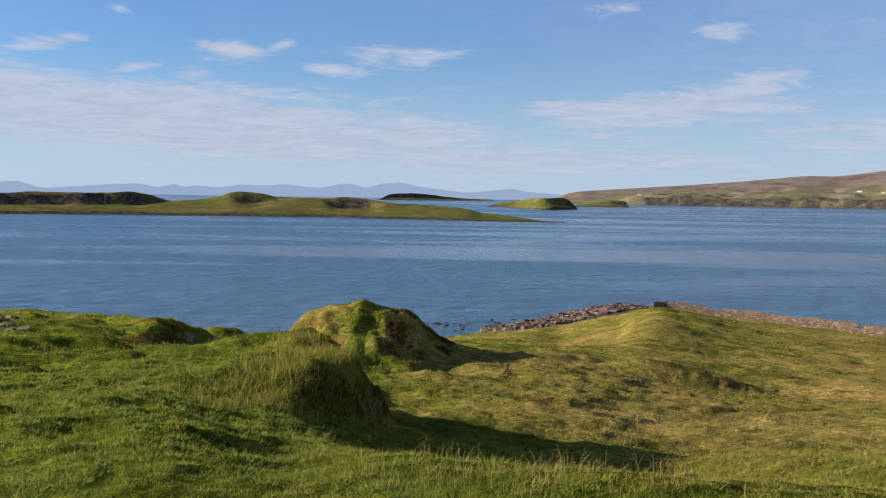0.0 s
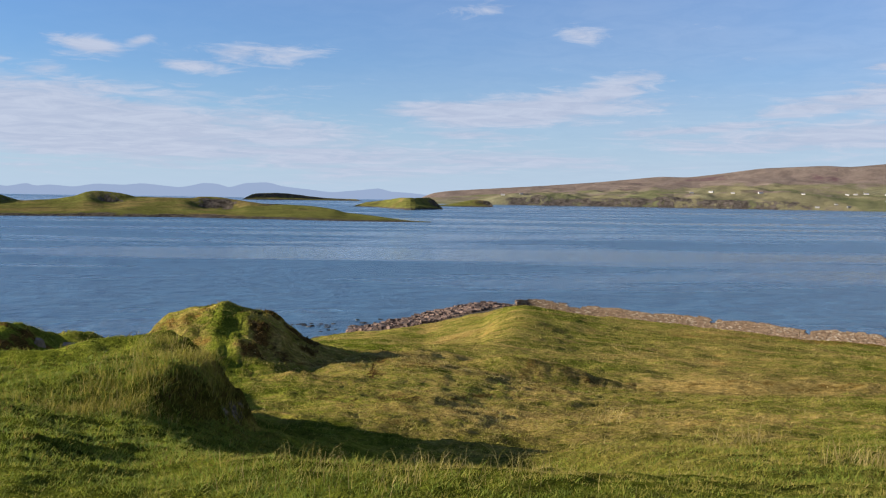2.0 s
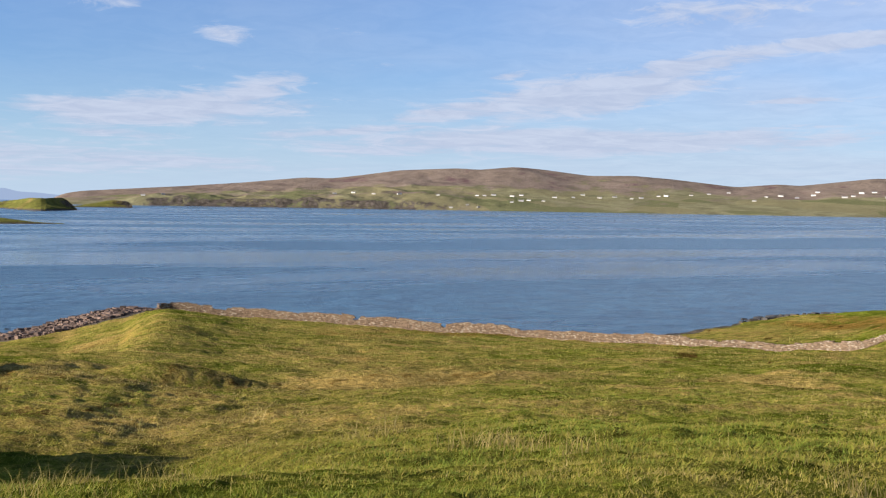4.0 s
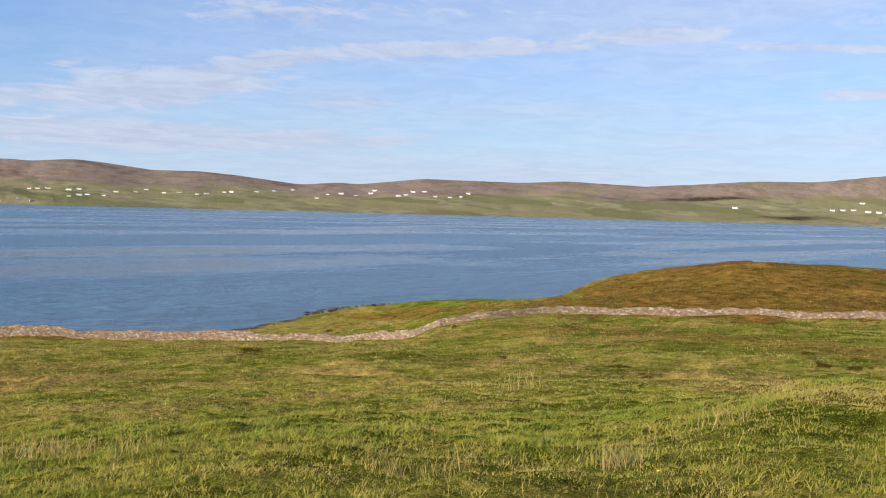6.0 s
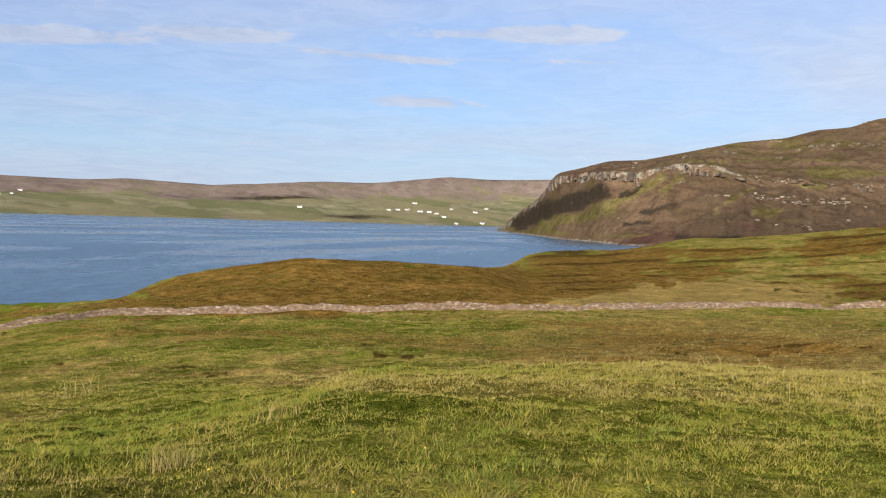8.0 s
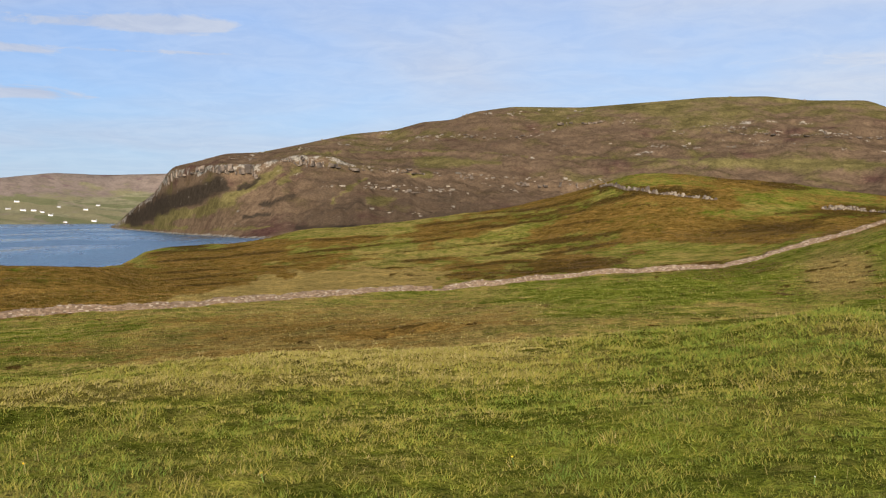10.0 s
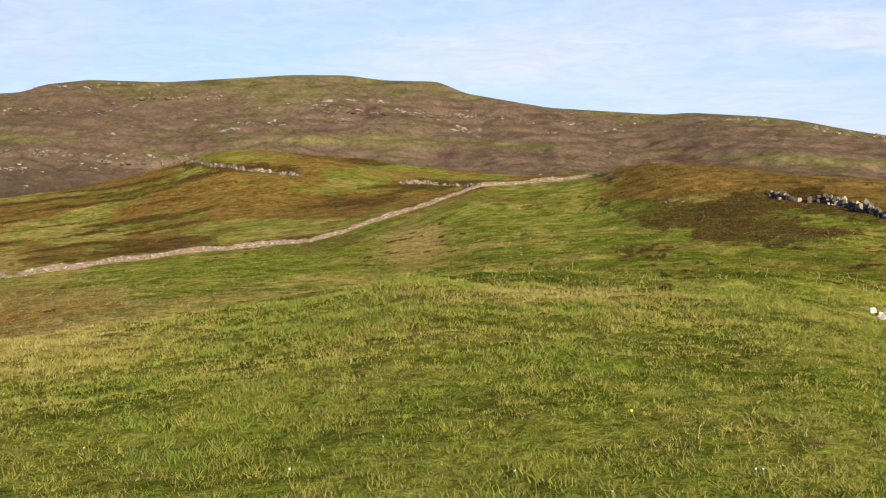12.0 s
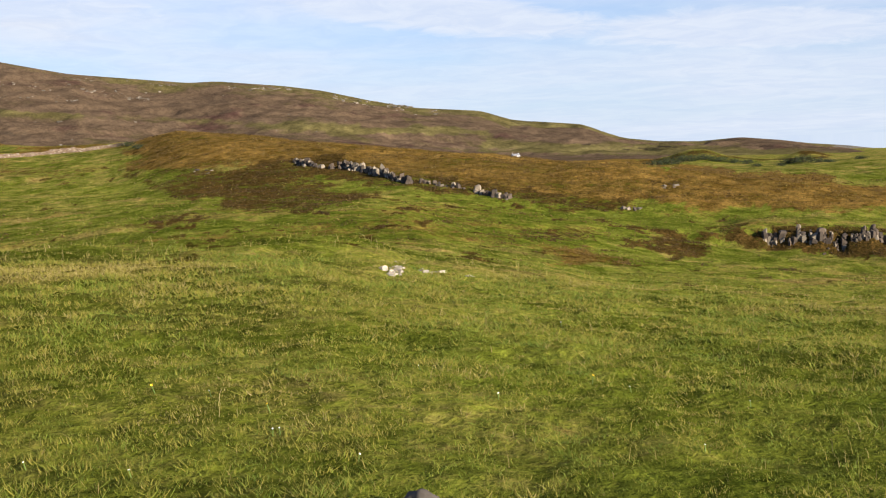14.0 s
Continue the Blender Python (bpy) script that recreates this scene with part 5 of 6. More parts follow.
outcrop(152.2, -2.45, 153.0, -2.4, 4, 0.4, 18, "pale flat rocks in brown grass", wide=0.6, r_min=60)
outcrop(-12.3, -7.95, -10.5, -8.0, 12, 0.45, 19, "rock outcrop topped with turf above the shore", GREY_SET, 0.55, 30)
outcrop(-13.6, -7.75, -13.3, -7.75, 2, 0.4, 20, "grey pointed rock on the skyline", GREY_SET, 0.22, 25)
outcrop(-23.2, -6.45, -21.8, -6.45, 6, 0.22, 21, "grey rocks on top of the turf bank", GREY_SET, 0.35, 20)
outcrop(-22.6, -6.95, -21.4, -7.0, 5, 0.12, 24, "flat grey rocks bedded in the turf", GREY_SET, 0.35, 15)
outcrop(-8.3, -7.0, -7.9, -6.9, 3, 0.25, 22, "pale rock breaking through the mound", GREY_SET, 0.3, 38)


# cliffs under the mountain's rim: ends of the band in (heading, top angle, foot angle), share of gaps
CLIFFS_A = [
    ([(78.75, 2.42, 1.7), (79.5, 2.62, 2.1), (80.3, 2.8, 2.38), (81.6, 2.95, 2.3), (82.6, 2.85, 2.2), (83.6, 2.72, 2.05)], 0.19, 3.0), ([(84.7, 3.28, 2.95), (85.4, 3.3, 2.8), (86.3, 3.28, 2.66), (87.4, 2.98, 2.62), (88.6, 2.76, 2.5)], 0.19, 3.0), ([(88.6, 2.74, 2.52), (90.0, 2.68, 2.54), (92.7, 2.45, 2.26), (95.3, 2.28, 2.0), (97.4, 2.05, 1.76)], 0.6, 2.6), ([(88.9, 1.75, 1.6), (91, 1.6, 1.4), (93.0, 1.45, 1.2)], 0.6, 2.4), ([(97.4, 2.1, 1.7), (99.5, 2.15, 1.55), (101.5, 2.1, 1.45), (104, 2.1, 1.6)], 0.5, 3.0),
    ([(81.9, 3.22, 3.08), (83.3, 3.2, 3.05)], 0.3, 2.6), ([(99.4, 5.2, 4.95), (101.8, 5.15, 4.95)], 0.3, 3.0),
]
CLIFFS_B = [
    ([(106, 4.5, 4.4), (110, 4.4, 4.25), (117, 3.95, 3.8)], 0.65, 3.0), ([(92, 4.5, 4.4), (98, 4.3, 4.2)], 0.75, 2.6),
]
CLIFFS = CLIFFS_A + CLIFFS_B


def build_cliffs():
    """Bands of broken upright rock, set into the mountainside column by column."""
    rng = random.Random(77)
    for band, gaps, wide in CLIFFS:
        a, a1 = band[0][0], band[-1][0]
        verts, faces = [], []
        while a < a1:
            w = wide * rng.choice((0.3, 0.4, 0.6, 0.9, 1.4)) * rng.uniform(0.7, 1.3) * (1.5 if gaps > 0.2 else 1.25)
            hi, lo = (float(np.interp(a, [p[0] for p in band], [p[k] for p in band])) for k in (1, 2))
            fade = 0.5 + 0.5 * math.sin(a * 3.1) * math.sin(a * 1.27 + 1)
            if rng.random() > gaps * (0.4 + 1.2 * fade):
                p = mountain_point(a, lo + abs(rng.gauss(0, 0.10)))
                r = math.hypot(p.x, p.y)
                tall = r * math.tan(radians(hi - lo)) * rng.choice((0.2, 0.4, 0.6, 0.8, 1.0)) * rng.uniform(0.8, 1.2) * (0.55 if gaps > 0.2 else 0.7)
                turn = -radians(a) + rng.gauss(0, 0.25)
                deep = w * rng.uniform(0.7, 1.4)
                for step in range(3):
                    h = tall * (1.0, 0.72, 0.4)[step] * rng.uniform(0.8, 1.1)
                    back = (1.5, 0.0, -1.4)[step] + rng.gauss(0, 0.7)
                    at = (p.x + math.sin(radians(a)) * back + rng.gauss(0, 0.6), p.y + math.cos(radians(a)) * back + rng.gauss(0, 0.6), p.z + h * 0.5 - 0.2)
                    add_block(verts, faces, at, (w * 0.5 * (1.0, 0.8, 0.9)[step], deep, h * 0.5 + 0.4), turn, rng, 0.42)
            a += math.degrees(w * 0.8 / 1260)
        tagged(new("cliff", soup("cliff", verts, faces, CLIFFROCK)), "broken band of pinkish grey cliff on the hillside", "cliff", kind="structure")


CLIFFROCK = plain("pinkish grey cliff rock", (0.094, 0.072, 0.054), 0.9, 0.85, 0.35, 0.6)
build_cliffs()

# loose rock on the mountain, in broken bands: line in (heading, angle of sight), half depth
SCREE = [([(88.4, 2.65), (92.7, 2.4), (97.4, 2.05), (104, 1.95)], 0.10), ([(86.5, 1.7), (90, 1.65), (93, 1.45), (97, 1.6), (102, 1.7)], 0.16), ([(92, 4.3), (98, 4.5), (102, 5.1), (108, 4.6), (118, 3.95), (126, 3.0)], 0.16), ([(104, 3.9), (112, 3.6), (122, 2.9)], 0.14),
         ([(94, 5.55), (101, 5.7)], 0.06), ([(121, 4.15), (127, 3.65), (133, 3.3)], 0.08), ([(83, 3.3), (90, 4.3)], 0.08), ([(134, 2.9), (141, 1.8)], 0.10), ([(80, 0.3), (86, 0.4), (94, 0.2), (102, 0.6)], 0.35)]


def build_scree():
    g = np.random.default_rng(88)
    A, q = g.uniform(79, 142, 90000), g.random(90000)
    foot, rc, rtop = mountain_lines(A)
    R = foot + 30 + (rtop - foot - 30) * q
    Z, _ = mountain_height(A, R)
    E = np.degrees(np.arctan2(Z - EYE, R))
    want = 0.004 + 0 * A
    for pts, half in SCREE:
        want = np.maximum(want, np.exp(-((near_line(A, E, pts) / half) ** 2)) * (0.55 if half < 0.3 else 0.03))
    want = want * smooth(fbm(A * 1.4, E * 5, 1.0, 3, 221), -0.15, 0.5)
    keep = np.nonzero(g.random(len(A)) < want)[0][:2600]
    rng = random.Random(89)
    verts, faces = [], []
    for k in keep:
        size = rng.choice((0.4, 0.55, 0.75, 1.0, 1.6)) * rng.uniform(0.7, 1.2)
        a = radians(float(A[k]))
        add_block(verts, faces, (float(R[k]) * math.sin(a), float(R[k]) * math.cos(a), float(Z[k]) + 0.2 * size), (size * rng.uniform(0.8, 1.9), size * rng.uniform(0.6, 1.2), size * rng.uniform(0.45, 0.9)), -a + rng.gauss(0, 0.4), rng, 0.45)
    tagged(new("scree", soup("scree", verts, faces, SCREEROCK)), "pale loose rocks scattered in bands over the hillside", "rocks", kind="stuff")


SCREEROCK = plain("pale hill rock", (0.135, 0.112, 0.086), 0.9, 0.5, 0.6, 0.5)
build_scree()


def place_rock(az, r, size, turn, seed, material, label, sink=0.4, name="rock", group=""):
    p = ground_at(az, r)
    ob = new(name, rounded_rock(name, size, seed, material))
    ob.matrix_world = pose(p.x, p.y, p.z + size[2] * (1 - 2 * sink) * 0.6, 0, 0, turn)
    return tagged(ob, label, "stone", group)


place_rock(138.8, 5.4, (0.10, 0.09, 0.095), 20, 31, GREYROCK, "rough grey stone sticking out of short turf", 0.52)
rng9 = random.Random(9)
for k in range(26):
    a, r = (137.75 + rng9.gauss(0, 0.3), 17.15 + rng9.gauss(0, 0.38)) if k < 19 else (rng9.uniform(139.0, 140.2), 17.6 + rng9.gauss(0, 0.2)) if k < 24 else (141.7 + rng9.gauss(0, 0.15), 16.9)
    size = rng9.uniform(0.05, 0.14) * (1.0 if k < 24 else 0.6)
    p = ground_at(a, r)
    slab = tagged(new("stone", PALE_SET[k % 5]), "pale flat stone set in the turf", "stone", "stones in the turf")
    slab.matrix_world = pose(p.x, p.y, p.z - 0.004, rng9.gauss(0, 7), rng9.gauss(0, 7), 47 * k) @ Matrix.Diagonal((size, size * rng9.uniform(0.55, 0.9), size * 0.36, 1))

# ---- houses across the water ----


def house_parts(name, long, deep, eaves, ridge, wall, roof):
    """A cottage: walls with gables, pitched roof, chimneys; its base at the origin."""
    top = new(name)
    x, y = long / 2, deep / 2
    v = [(-x, -y, -1), (x, -y, -1), (x, y, -1), (-x, y, -1), (-x, -y, eaves), (x, -y, eaves), (x, y, eaves), (-x, y, eaves), (-x, 0, ridge), (x, 0, ridge)]
    f = [(0, 1, 5, 4), (2, 3, 7, 6), (1, 2, 6, 9, 5), (3, 0, 4, 8, 7)]
    new("wall", soup("wall", v, f, wall)).parent = top
    o, t = 0.3, 0.25
    v = []
    for sx in (-x - o, x + o):
        v += [(sx, -y - o, eaves - 0.25), (sx, 0, ridge + t), (sx, y + o, eaves - 0.25), (sx, -y - o, eaves - 0.25 - t), (sx, 0, ridge), (sx, y + o, eaves - 0.25 - t)]
    f = [(0, 6, 7, 1), (1, 7, 8, 2), (3, 4, 10, 9), (4, 5, 11, 10), (0, 1, 4, 3), (1, 2, 5, 4), (6, 9, 10, 7), (7, 10, 11, 8), (0, 3, 9, 6), (2, 8, 11, 5)]
    new("roof", soup("roof", v, f, roof)).parent = top
    for sx in (-x + 0.6, x - 0.6):
        vv, ff = [], []
        add_block(vv, ff, (sx, 0, ridge + 0.5), (0.5, 0.4, 0.9), 0, random.Random(1), 0.0)
        new("chimney", soup("chimney", vv, ff, wall)).parent = top
    return top


def coast_point(az, el):
    r = np.linspace(2650, 4700, 1200)
    z, _ = coast_height(np.full_like(r, az), r)
    e = np.degrees(np.arctan2(z - EYE, r))
    hit = np.nonzero((e >= el) & (z > 2))[0]
    k = hit[0] if len(hit) else int(np.argmax(e))
    return Vector((float(r[k] * math.sin(radians(az))), float(r[k] * math.cos(radians(az))), float(z[k])))


CROFTS = [(10.5, 0.12), (11.5, 0.2), (20.5, 0.39), (21.5, 0.45), (22.6, 0.41), (24.0, 0.42), (26.1, 0.41), (26.8, -0.27), (27.7, -0.10), (28.3, -0.21), (28.2, 0.40), (28.6, 0.41), (29.1, 0.45), (30.1, 0.41), (30.6, 0.45), (30.1, 0.08), (30.6, 0.15),
          (31.0, 0.19), (31.8, 0.17), (32.4, 0.37), (33.4, 0.39), (33.9, 0.53), (34.8, 0.39), (35.6, 0.44), (36.5, 0.37), (37.0, 0.41), (37.9, 0.52), (38.3, 0.53), (39.6, 0.59), (40.5, 0.67), (41.5, 0.75)]
VILLAGE = [(42.8, 0.35), (43.4, 0.57), (44.1, 0.62), (44.9, 0.54), (45.7, 0.68), (45.9, 0.84), (47.2, 0.59), (47.6, 0.66), (48.0, 0.82), (48.6, 0.86), (49.2, 0.60), (50.0, 0.59), (50.6, 0.63), (51.0, 0.81),
           (65.1, 0.43), (71.3, 0.83), (69.9, 0.43), (70.4, 0.45), (70.9, 0.46), (71.6, 0.40), (72.1, 0.38), (72.5, 0.31), (72.9, 0.14), (73.3, 0.57), (74.6, 0.43), (75.2, 0.65), (73.6, -0.2), (75.0, -0.16)]


def build_houses():
    rng = random.Random(12)
    first = None
    for a, e in CROFTS + VILLAGE:
        p = coast_point(a, e - 0.03)
        grow = 0.58 * p.length / 3000 * rng.uniform(0.8, 1.2)
        m = pose(p.x, p.y, p.z, 0, 0, -a + rng.gauss(0, 16)) @ Matrix.Diagonal((grow, grow, grow, 1))
        if first is None:
            first = tagged(house_parts("house", 20, 7, 4.0, 6.4, WHITEWASH, SLATE), "distant whitewashed croft house with a slate roof", "house", "crofts across the water")
            first.matrix_world = m
        else:
            ob = copy_thing(first, pose(p.x, p.y, p.z, 0, 0, -a + rng.gauss(0, 16)))
            ob.scale = (grow, grow, grow)
    for a, r, e in ((144.4, 700, -0.68), (163.1, 560, -1.8)):
        ob = copy_thing(first, pose(r * math.sin(radians(a)), r * math.cos(radians(a)), float(height_at(e, r)), 0, 0, 40 - a))
        ob.scale = (0.3, 0.42, 0.4)
        tagged(ob, "white cottage standing behind the brown hill", "house")


build_houses()

# ---- grass ----


def grass_material():
    m = Mat("grass blades")
    tone, k, brown = m.mask("tone"), m.mask("shade"), m.mask("brown")
    c = m.mix(m.step(tone, 0.0, 0.5), m.mix(k, (0.050, 0.076, 0.007), (0.222, 0.272, 0.034)), m.mix(k, (0.118, 0.108, 0.013), (0.325, 0.275, 0.048)))
    c = m.mix(m.step(tone, 0.5, 1.0), c, m.mix(k, (0.21, 0.155, 0.05), (0.44, 0.35, 0.14)))
    c = m.mix(m.math("MULTIPLY", m.step(m.noise(0.9, 4, 0.65), 0.52, 0.66), m.math("SUBTRACT", 0.75, m.math("MULTIPLY", tone, 1.2), True)), c, m.mix(k, (0.055, 0.095, 0.010), (0.155, 0.225, 0.032)))
    c = m.mix(m.step(brown, 0.0, 0.5), c, m.mix(k, (0.085, 0.05, 0.012), (0.19, 0.118, 0.034)))
    c = m.mix(m.step(brown, 0.5, 1.0), c, m.mix(k, (0.030, 0.021, 0.006), (0.095, 0.055, 0.017)))
    m.done(c, 0.7, 0.2)
    tr, mix = m.n("ShaderNodeBsdfTranslucent"), m.n("ShaderNodeMixShader")
    m.l(c, tr.inputs[0])
    mix.inputs[0].default_value = 0.45
    m.l(m.b.outputs[0], mix.inputs[1])
    m.l(tr.outputs[0], mix.inputs[2])
    m.l(mix.outputs[0], m.out.inputs[0])
    return m.m


GRASS = grass_material()


def blades(name, x, y, z, tall, wide, tone, brown, seed, lean=1.0, wind=(0.3, -0.15), shade=None, short=False):
    """A mesh of blades standing at the given points: bent ones of two faces, or short ones of one."""
    g = np.random.default_rng(seed)
    n = len(x)
    face = g.uniform(0, 2 * np.pi, n)
    bx, by = np.cos(face) * wide / 2, np.sin(face) * wide / 2
    tx, ty = tall * lean * (g.normal(0, 1, n) + wind[0]), tall * lean * (g.normal(0, 1, n) + wind[1])
    shape = ((0, 0, -1), (0, 0, 1), (1.0, 1.0, 0)) if short else ((0, 0, -1), (0, 0, 1), (0.35, 0.6, 0.8), (0.35, 0.6, -0.8), (1.0, 1.0, 0))
    corners, starts = ([[0, 1, 2]], [[0]]) if short else ([[0, 1, 2, 3, 3, 2, 4]], [[0, 4]])
    p, q, f = len(shape), len(corners[0]), len(starts[0])
    V = np.empty((n, p, 3), np.float32)
    for k, (out, h, w) in enumerate(shape):
        V[:, k, 0] = x + tx * out + bx * w
        V[:, k, 1] = y + ty * out + by * w
        V[:, k, 2] = z + tall * h - (0.02 if h == 0 else 0)
    me = bpy.data.meshes.new(name)
    me.vertices.add(p * n)
    me.vertices.foreach_set("co", V.ravel())
    me.loops.add(q * n)
    me.loops.foreach_set("vertex_index", (p * np.arange(n)[:, None] + np.array(corners)).astype(np.int32).ravel())
    me.polygons.add(f * n)
    me.polygons.foreach_set("loop_start", (q * np.arange(n)[:, None] + np.array(starts)).astype(np.int32).ravel())
    for key, val in (("tone", tone), ("shade", 0.4 * g.random(n) + 0.6 * (g.random(n) if shade is None else np.clip(shade, 0, 1))), ("brown", brown)):
        at = me.attributes.new(key, "FLOAT", "POINT")
        at.data.foreach_set("value", np.repeat(val, p).astype(np.float32))
    me.update(calc_edges=True)
    me.materials.append(GRASS)
    return me


def sown(count, r0, r1, a0, a1, seed, power=2.0, bunch=6):
    """Points in bunches over the view round the knoll, thinner with the distance."""
    g = np.random.default_rng(seed)
    n = count // bunch
    a = np.radians(g.uniform(a0, a1, n))
    r = (r0 ** power + (r1 ** power - r0 ** power) * g.random(n)) ** (1 / power)
    spread = np.repeat(0.012 + 0.0035 * r, bunch)
    x = np.repeat(r * np.sin(a), bunch) + g.normal(0, 1, n * bunch) * spread
    y = np.repeat(r * np.cos(a), bunch) + g.normal(0, 1, n * bunch) * spread
    return x, y, np.hypot(x, y)


def turf(name, count, r0, r1, tall, seed, label, dryness=0.0, power=2.0, clump=0.0, thin=1.0, bunch=6, tuft=0.14, short=True, lean=0.55):
    g = np.random.default_rng(seed + 50)
    x, y, r = sown(count, r0, r1, -24, 164, seed, power, bunch)
    if clump:
        keep = fbm(x, y, 1.3, 3, seed) + 0.5 * fbm(x, y, 6.0, 2, seed + 5) > clump * g.uniform(0.3, 1.3, len(x))
        x, y, r = x[keep], y[keep], r[keep]
    lump = fbm(x, y, tuft, 2, seed + 9, 0.6)
    keep = lump > g.uniform(-1.0, -0.1, len(x))
    x, y, r, lump = x[keep], y[keep], r[keep], lump[keep]
    z = land(x, y)
    c = cover(x, y, z)
    n = len(x)
    keep = (c["stone"] < 0.3) & (z > 1) & (c["dark"] < 0.75 * g.random(n) + 0.1)
    az = np.degrees(np.arctan2(x, y))
    dry = c["dry"] + 0.3 * c["heath"] + 0.30 * fbm(x, y, 1.6, 4, 77, 0.6) + 0.2 * fbm(x, y, 9.0, 2, 75) + 0.25 * fbm(x, y, 0.16 + 0.012 * r, 2, 73)
    tone = np.clip(g.normal(0.08 + 0.6 * np.clip(dry, 0, 1) + dryness, 0.20, n), 0, 1)
    brown = (c["heath"] + 0.2 * fbm(x, y, 5.0, 3, 81) > g.uniform(0.1, 0.9, n)) * 0.5
    height = tall * g.uniform(0.5, 1.35, n) * (1 + 0.5 * fbm(x, y, 0.8, 2, 79)) * np.maximum(1.0, (r / r0) ** 0.25) * np.clip(1 + 0.8 * lump, 0.3, 2.2)
    grazed = smooth(az, 114, 150) * (1 - smooth(r, 26, 40))
    flat = lean * (1.0 + (0.5 if dryness < 0.2 else -0.2) * grazed)
    height = height * (1 - (0.15 if dryness < 0.2 else -0.1) * grazed)
    wide = thin * np.maximum(0.005, 0.0008 * r) * g.uniform(0.6, 1.4, n)
    # blades low between tufts get darker colour, a painted shade in the gaps
    me = blades(name, x[keep], y[keep], z[keep], height[keep], wide[keep], tone[keep], brown[keep], seed, flat[keep], shade=0.5 + 0.55 * lump[keep] + 0.3 * grazed[keep], short=short)
    return tagged(new(name, me), label, "grass", kind="stuff")


turf("grass", 740000, 4.7, 18, 0.022, 101, "short grazed green turf close to the camera", 0.0, 1.35, bunch=2, tuft=0.10, thin=1.65, lean=1.0)
turf("grass", 320000, 15, 42, 0.032, 102, "green pasture grass with dry blades", 0.11, 1.3, bunch=2, tuft=0.25, thin=0.9, lean=1.0)
turf("grass", 170000, 38, 150, 0.05, 103, "rough pasture grass running down to the wall", 0.12, 1.3, bunch=2, tuft=0.8, lean=0.8)
turf("dry_grass", 16000, 5.0, 30, 0.075, 104, "thin straw-coloured grass stalks", 0.42, 1.2, 0.3, 0.5, 2, short=False, lean=0.6)


def heather(name, count, r0, r1, a0, a1, tall, seed, label):
    """Low clumps of dark twigs wherever heather or heath covers the slope."""
    g = np.random.default_rng(seed)
    x, y, r = sown(count, r0, r1, a0, a1, seed, 1.3, 12)
    z = land(x, y)
    c = cover(x, y, z)
    want = np.maximum(c["dark"], 0.7 * c["heath"]) + 0.25 * fbm(x, y, 2.5, 3, seed)
    keep = (want > g.uniform(0.25, 0.9, len(x))) & (z > 1) & (c["stone"] < 0.4)
    x, y, z, r, dark, heath = x[keep], y[keep], z[keep], r[keep], c["dark"][keep], c["heath"][keep]
    n = len(x)
    brown = np.where(g.random(n) < np.clip(1.5 * dark, 0.03, 0.9), g.uniform(0.75, 1.0, n), 0.5)
    me = blades(name, x, y, z, tall * g.uniform(0.4, 1.2, n), np.maximum(0.02, 0.0011 * r) * g.uniform(0.6, 1.4, n), 0.3 + 0 * x, brown, seed, 1.2, short=True)
    return tagged(new(name, me), label, "heather", kind="stuff")


heather("heather", 300000, 34, 260, 100, 167, 0.15, 121, "dark brown heather and bracken on the slopes")
heather("heather", 110000, 60, 360, 54, 112, 0.15, 122, "brown heath and dark heather beyond the wall")
heather("heather", 70000, 15, 58, -26, 16, 0.11, 123, "brown wiry growth on the broken hummocks")


def stalks(name, points, per, spread, tall, seed, tone, label, group="", kind="stuff"):
    """Bunches of upright stalks at sighted points."""
    g = np.random.default_rng(seed)
    px = np.repeat([p.x for p in points], per) + g.normal(0, spread, per * len(points))
    py = np.repeat([p.y for p in points], per) + g.normal(0, spread, per * len(points))
    n = len(px)
    r = np.hypot(px, py)
    me = blades(name, px, py, land(px, py), tall * g.uniform(0.45, 1.2, n), np.maximum(0.0038, 0.0005 * r) * g.uniform(0.7, 1.3, n), np.clip(g.normal(tone, 0.15, n), 0, 1), 0 * px, seed, 0.5, (0.25, 0.1))
    return tagged(new(name, me), label, "grass", group, kind)


g7 = np.random.default_rng(7)
stalks("tall_grass", [ground_at(a, r) for a, r in zip(g7.uniform(-3.5, 14, 60), g7.uniform(7.0, 8.6, 60))], 5, 0.1, 0.17, 9, 0.75, "tall seeding grass stalks along the edge of the turf")
shaggy = [(float(bank_edge(v)) + u, v) for u, v in zip(g7.normal(-0.1, 0.45, 150), g7.uniform(13.6, 19.4, 150))]
stalks("tall_grass", [ground_at(math.degrees(math.atan2(u, v)), math.hypot(u, v)) for u, v in shaggy], 22, 0.16, 0.17, 10, 0.5, "long tawny grass hanging over the broken bank")
stalks("tall_grass", [ground_at(a, r) for a, r in zip(g7.uniform(44, 82, 130), g7.uniform(6.0, 11.0, 130))], 4, 0.06, 0.13, 11, 0.72, "wind-bent bleached grass stalks on the brow")
stalks("tall_grass", [ground_at(a, r) for a, r in zip(g7.uniform(82, 165, 420), g7.uniform(5.5, 18.0, 420))], 4, 0.10, 0.085, 12, 0.66, "scattered straw-coloured grass stalks in the turf")
for k, (a, e, n) in enumerate([(23.0, -12.4, 40), (27.5, -12.9, 40), (29.4, -12.8, 90), (30.6, -12.9, 60), (33.7, -12.95, 50), (47.3, -13.8, 60), (50.0, -13.9, 40), (59.2, -12.9, 130), (64.5, -10.6, 60), (54.0, -9.6, 40), (16.0, -11.8, 30)]):
    p = sighted(a, e)
    far = math.hypot(p.x, p.y)
    stalks("tussock", [p], n, 0.013 * far, 0.021 * far, 60 + k, 0.95, "bleached tussock of long dry grass", "tussocks in the pasture", "stuff")


# ---- flowers ----


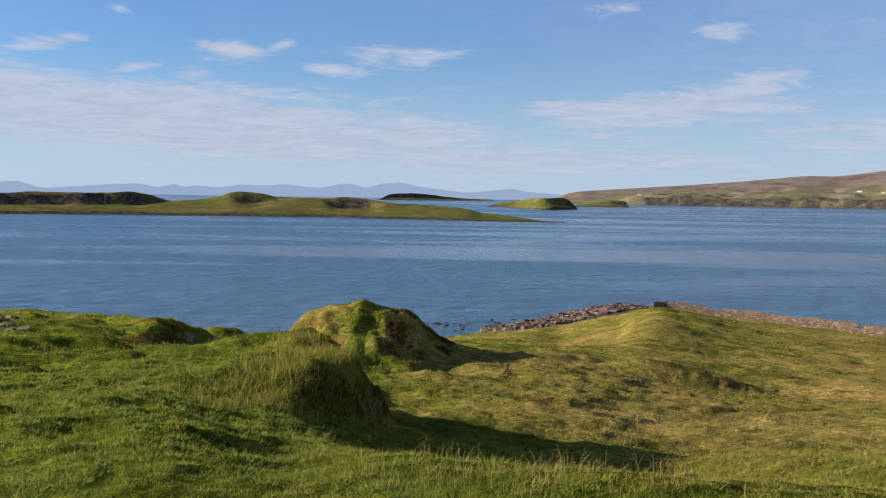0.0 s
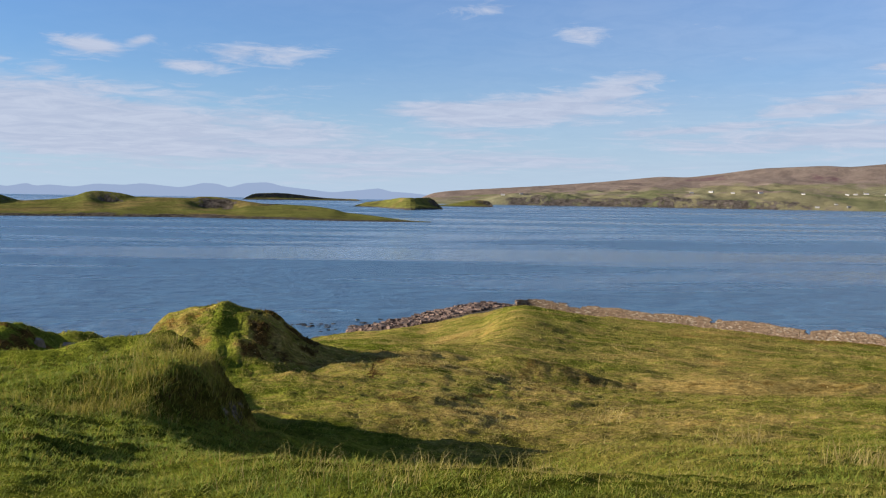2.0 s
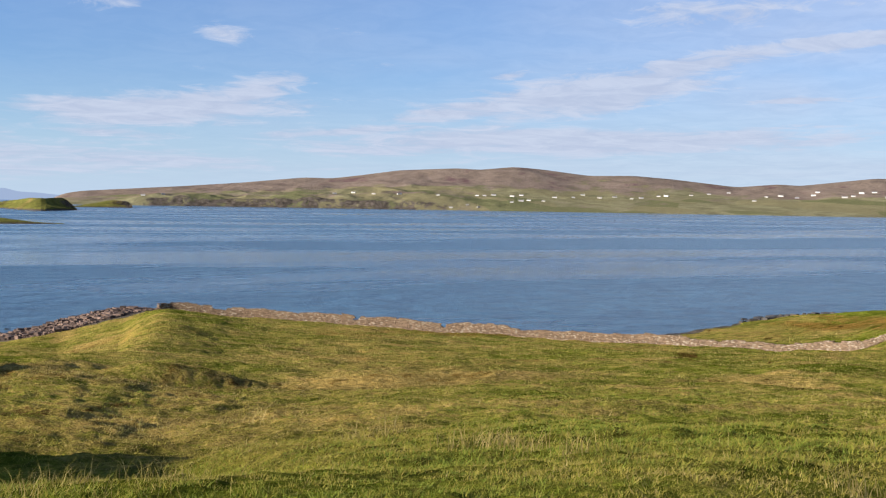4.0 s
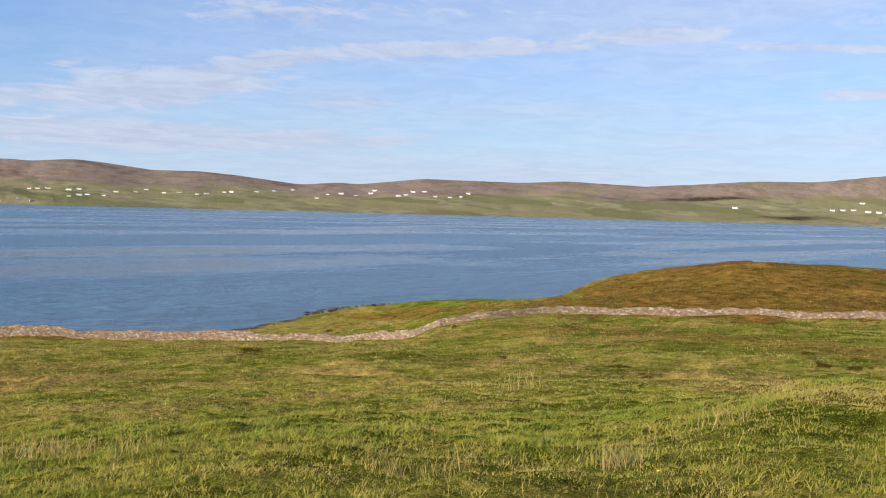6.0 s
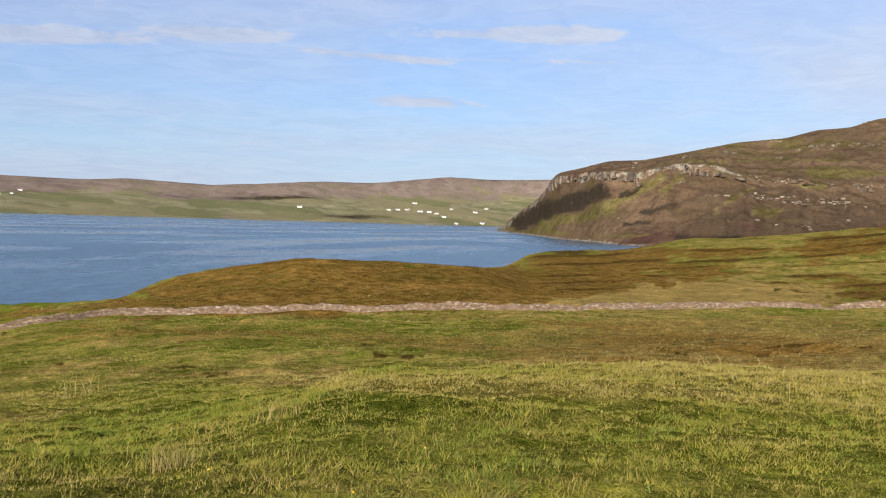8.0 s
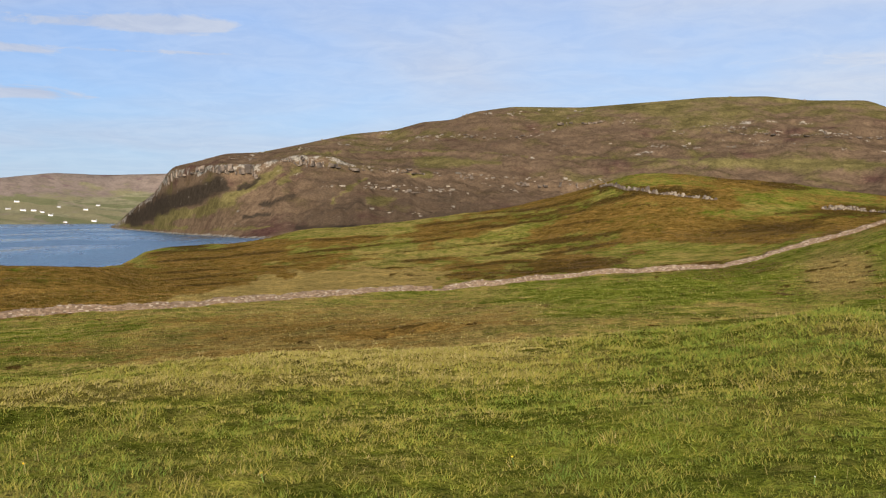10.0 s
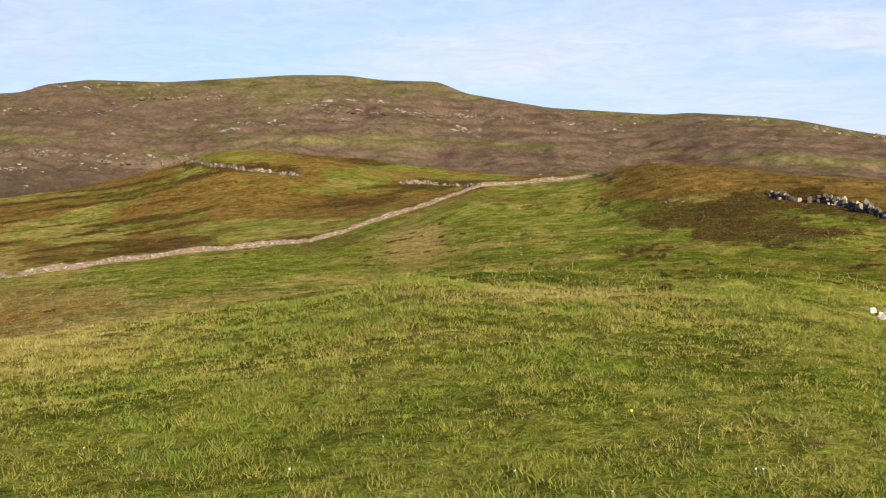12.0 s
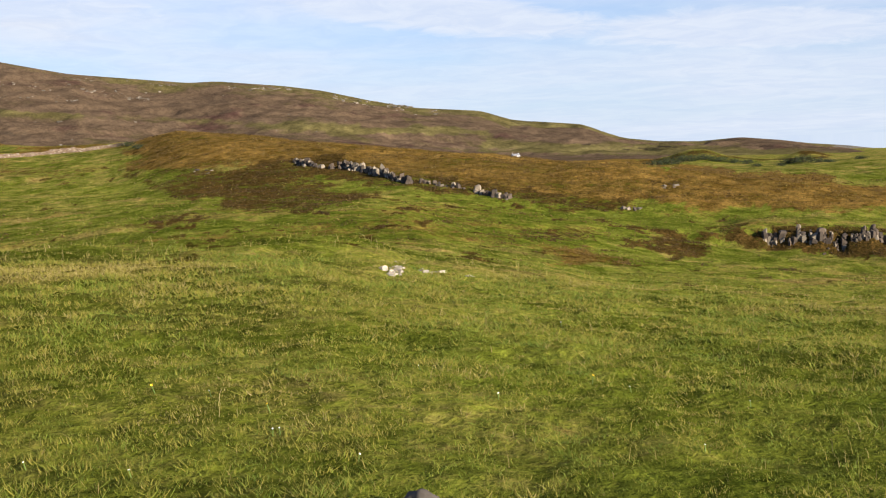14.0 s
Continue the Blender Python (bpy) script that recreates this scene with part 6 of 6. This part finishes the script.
def petal_disc(name, radius, count, material):
    bm = bmesh.new()
    mid = bm.verts.new((0, 0, 0.15 * radius))
    ring = [bm.verts.new((radius * (1 if k % 2 else 0.72) * math.cos(math.tau * k / (2 * count)), radius * (1 if k % 2 else 0.72) * math.sin(math.tau * k / (2 * count)), 0.3 * radius)) for k in range(2 * count)]
    for a, b in zip(ring, ring[1:] + ring[:1]):
        bm.faces.new((mid, a, b))
    under = bm.verts.new((0, 0, -0.35 * radius))
    for a, b in zip(ring, ring[1:] + ring[:1]):
        bm.faces.new((under, b, a))
    me = bpy.data.meshes.new(name)
    bm.to_mesh(me)
    bm.free()
    me.materials.append(material)
    return me


def flower(head_mesh, stem_mesh, p, tall, seed, label, group):
    rng = random.Random(seed)
    top = tagged(new("flower"), label, "flower", group)
    top.matrix_world = pose(p.x, p.y, p.z, rng.gauss(0, 12), rng.gauss(0, 12), rng.random() * 360)
    stem, head = new("stem", stem_mesh), new("head", head_mesh)
    stem.parent = head.parent = top
    stem.scale = (1, 1, tall)
    head.location = (0, 0, tall)
    head.rotation_euler = (rng.gauss(0, 0.5), rng.gauss(0, 0.5), 0)


YELLOW, WHITE, STEM = plain("yellow petals", (0.80, 0.52, 0.02), 0.7, 0.1), plain("white petals", (0.80, 0.80, 0.76), 0.7, 0.05), plain("green stem", (0.10, 0.15, 0.03), 0.7, 0.2)
sv, sf = [], []
add_block(sv, sf, (0, 0, 0.5), (0.0025, 0.0025, 0.5), 0, random.Random(2), 0.0)
STEM_MESH = soup("stem", sv, sf, STEM)
HAWKBIT, DAISY = petal_disc("head", 0.011, 9, YELLOW), petal_disc("head", 0.0075, 8, WHITE)
for k, (a, e) in enumerate([(61.1, -13.2), (68.5, -14.2), (66.8, -14.9), (72.4, -12.0), (47.0, -15.2), (125.2, -11.6), (131.0, -13.0), (148.0, -12.2), (84.0, -13.2), (97.0, -12.5)]):
    flower(HAWKBIT, STEM_MESH, sighted(a, e - 0.3), 0.07, k, "small yellow hawkbit flower in the grass", "yellow flowers")
for k, (a, e) in enumerate([(138.9, -11.3), (153.6, -15.4), (131.1, -14.1), (131.5, -14.1), (150.0, -12.6), (128.0, -12.0), (119.0, -14.5), (135.5, -15.6), (146.5, -9.3), (156.0, -13.2), (112.0, -12.7), (124.0, -15.4), (143.0, -12.9), (107.0, -14.1)]):
    flower(DAISY, STEM_MESH, sighted(a, e - 0.3), 0.05, 40 + k, "small white daisy in the turf", "daisies")


# ---- a bush at the wall's end ----


def bush(az, el, size, seed, r_min, label="low dark gorse bush beside the wall end", group=""):
    rng = np.random.default_rng(seed)
    p = sighted(az, el, r_min)
    n = 800
    d = rng.normal(0, 1, (n, 3))
    d /= np.linalg.norm(d, axis=1)[:, None]
    c = d * rng.uniform(0.5, 1.0, n)[:, None] * np.array([size * 1.3, size * 1.3, size * 0.42]) * (1 + 0.3 * rng.normal(0, 1, n))[:, None]
    verts, faces = [], []
    for k in range(n):
        u, v = Vector(rng.normal(0, 1, 3)).normalized() * 0.07 * size, Vector(rng.normal(0, 1, 3)).normalized() * 0.05 * size
        o = Vector(c[k]) + Vector((0, 0, size * 0.28))
        i = len(verts)
        verts += [tuple(o - u), tuple(o + v), tuple(o + u), tuple(o - v)]
        faces.append((i, i + 1, i + 2, i + 3))
    top = tagged(new("bush"), label, "bush", group)
    top.location = p
    new("crown", soup("crown", verts, faces, LEAF)).parent = top
    for k in range(5):
        sv, sf = [], []
        add_block(sv, sf, (0.15 * size * math.cos(k * 1.3), 0.15 * size * math.sin(k * 1.3), size * 0.1), (0.05, 0.05, size * 0.3), k, random.Random(k), 0.2)
        new("stem", soup("stem", sv, sf, TWIG)).parent = top


LEAF, TWIG = plain("gorse leaves", (0.03, 0.038, 0.012), 0.8, 0.4, 3.0, 0.4), plain("twigs", (0.06, 0.045, 0.03), 0.9, 0.3)
bush(124.0, 0.6, 1.1, 1, 150)
bush(124.5, 0.45, 0.9, 2, 150)
for k, (a, e, size) in enumerate([(151.4, -0.85, 2.2), (152.0, -0.75, 2.8), (152.7, -0.7, 3.2), (153.5, -0.6, 3.4), (154.4, -0.55, 3.0), (155.1, -0.65, 2.6), (155.8, -0.75, 2.2), (156.5, -0.8, 1.8), (158.6, -0.85, 2.4), (159.3, -0.8, 2.8), (160.1, -0.9, 2.2),
                                  (149.2, -1.0, 1.4), (150.3, -1.05, 1.5), (147.9, -0.75, 1.6), (157.0, -1.3, 1.2), (158.2, -1.4, 1.2), (160.5, -1.5, 1.3), (162.0, -1.6, 1.4)]):
    bush(a, e - 0.55, size * 0.8, 30 + k, 240, "dark scrub willow on the far pasture", "scrub beyond the brown hill")
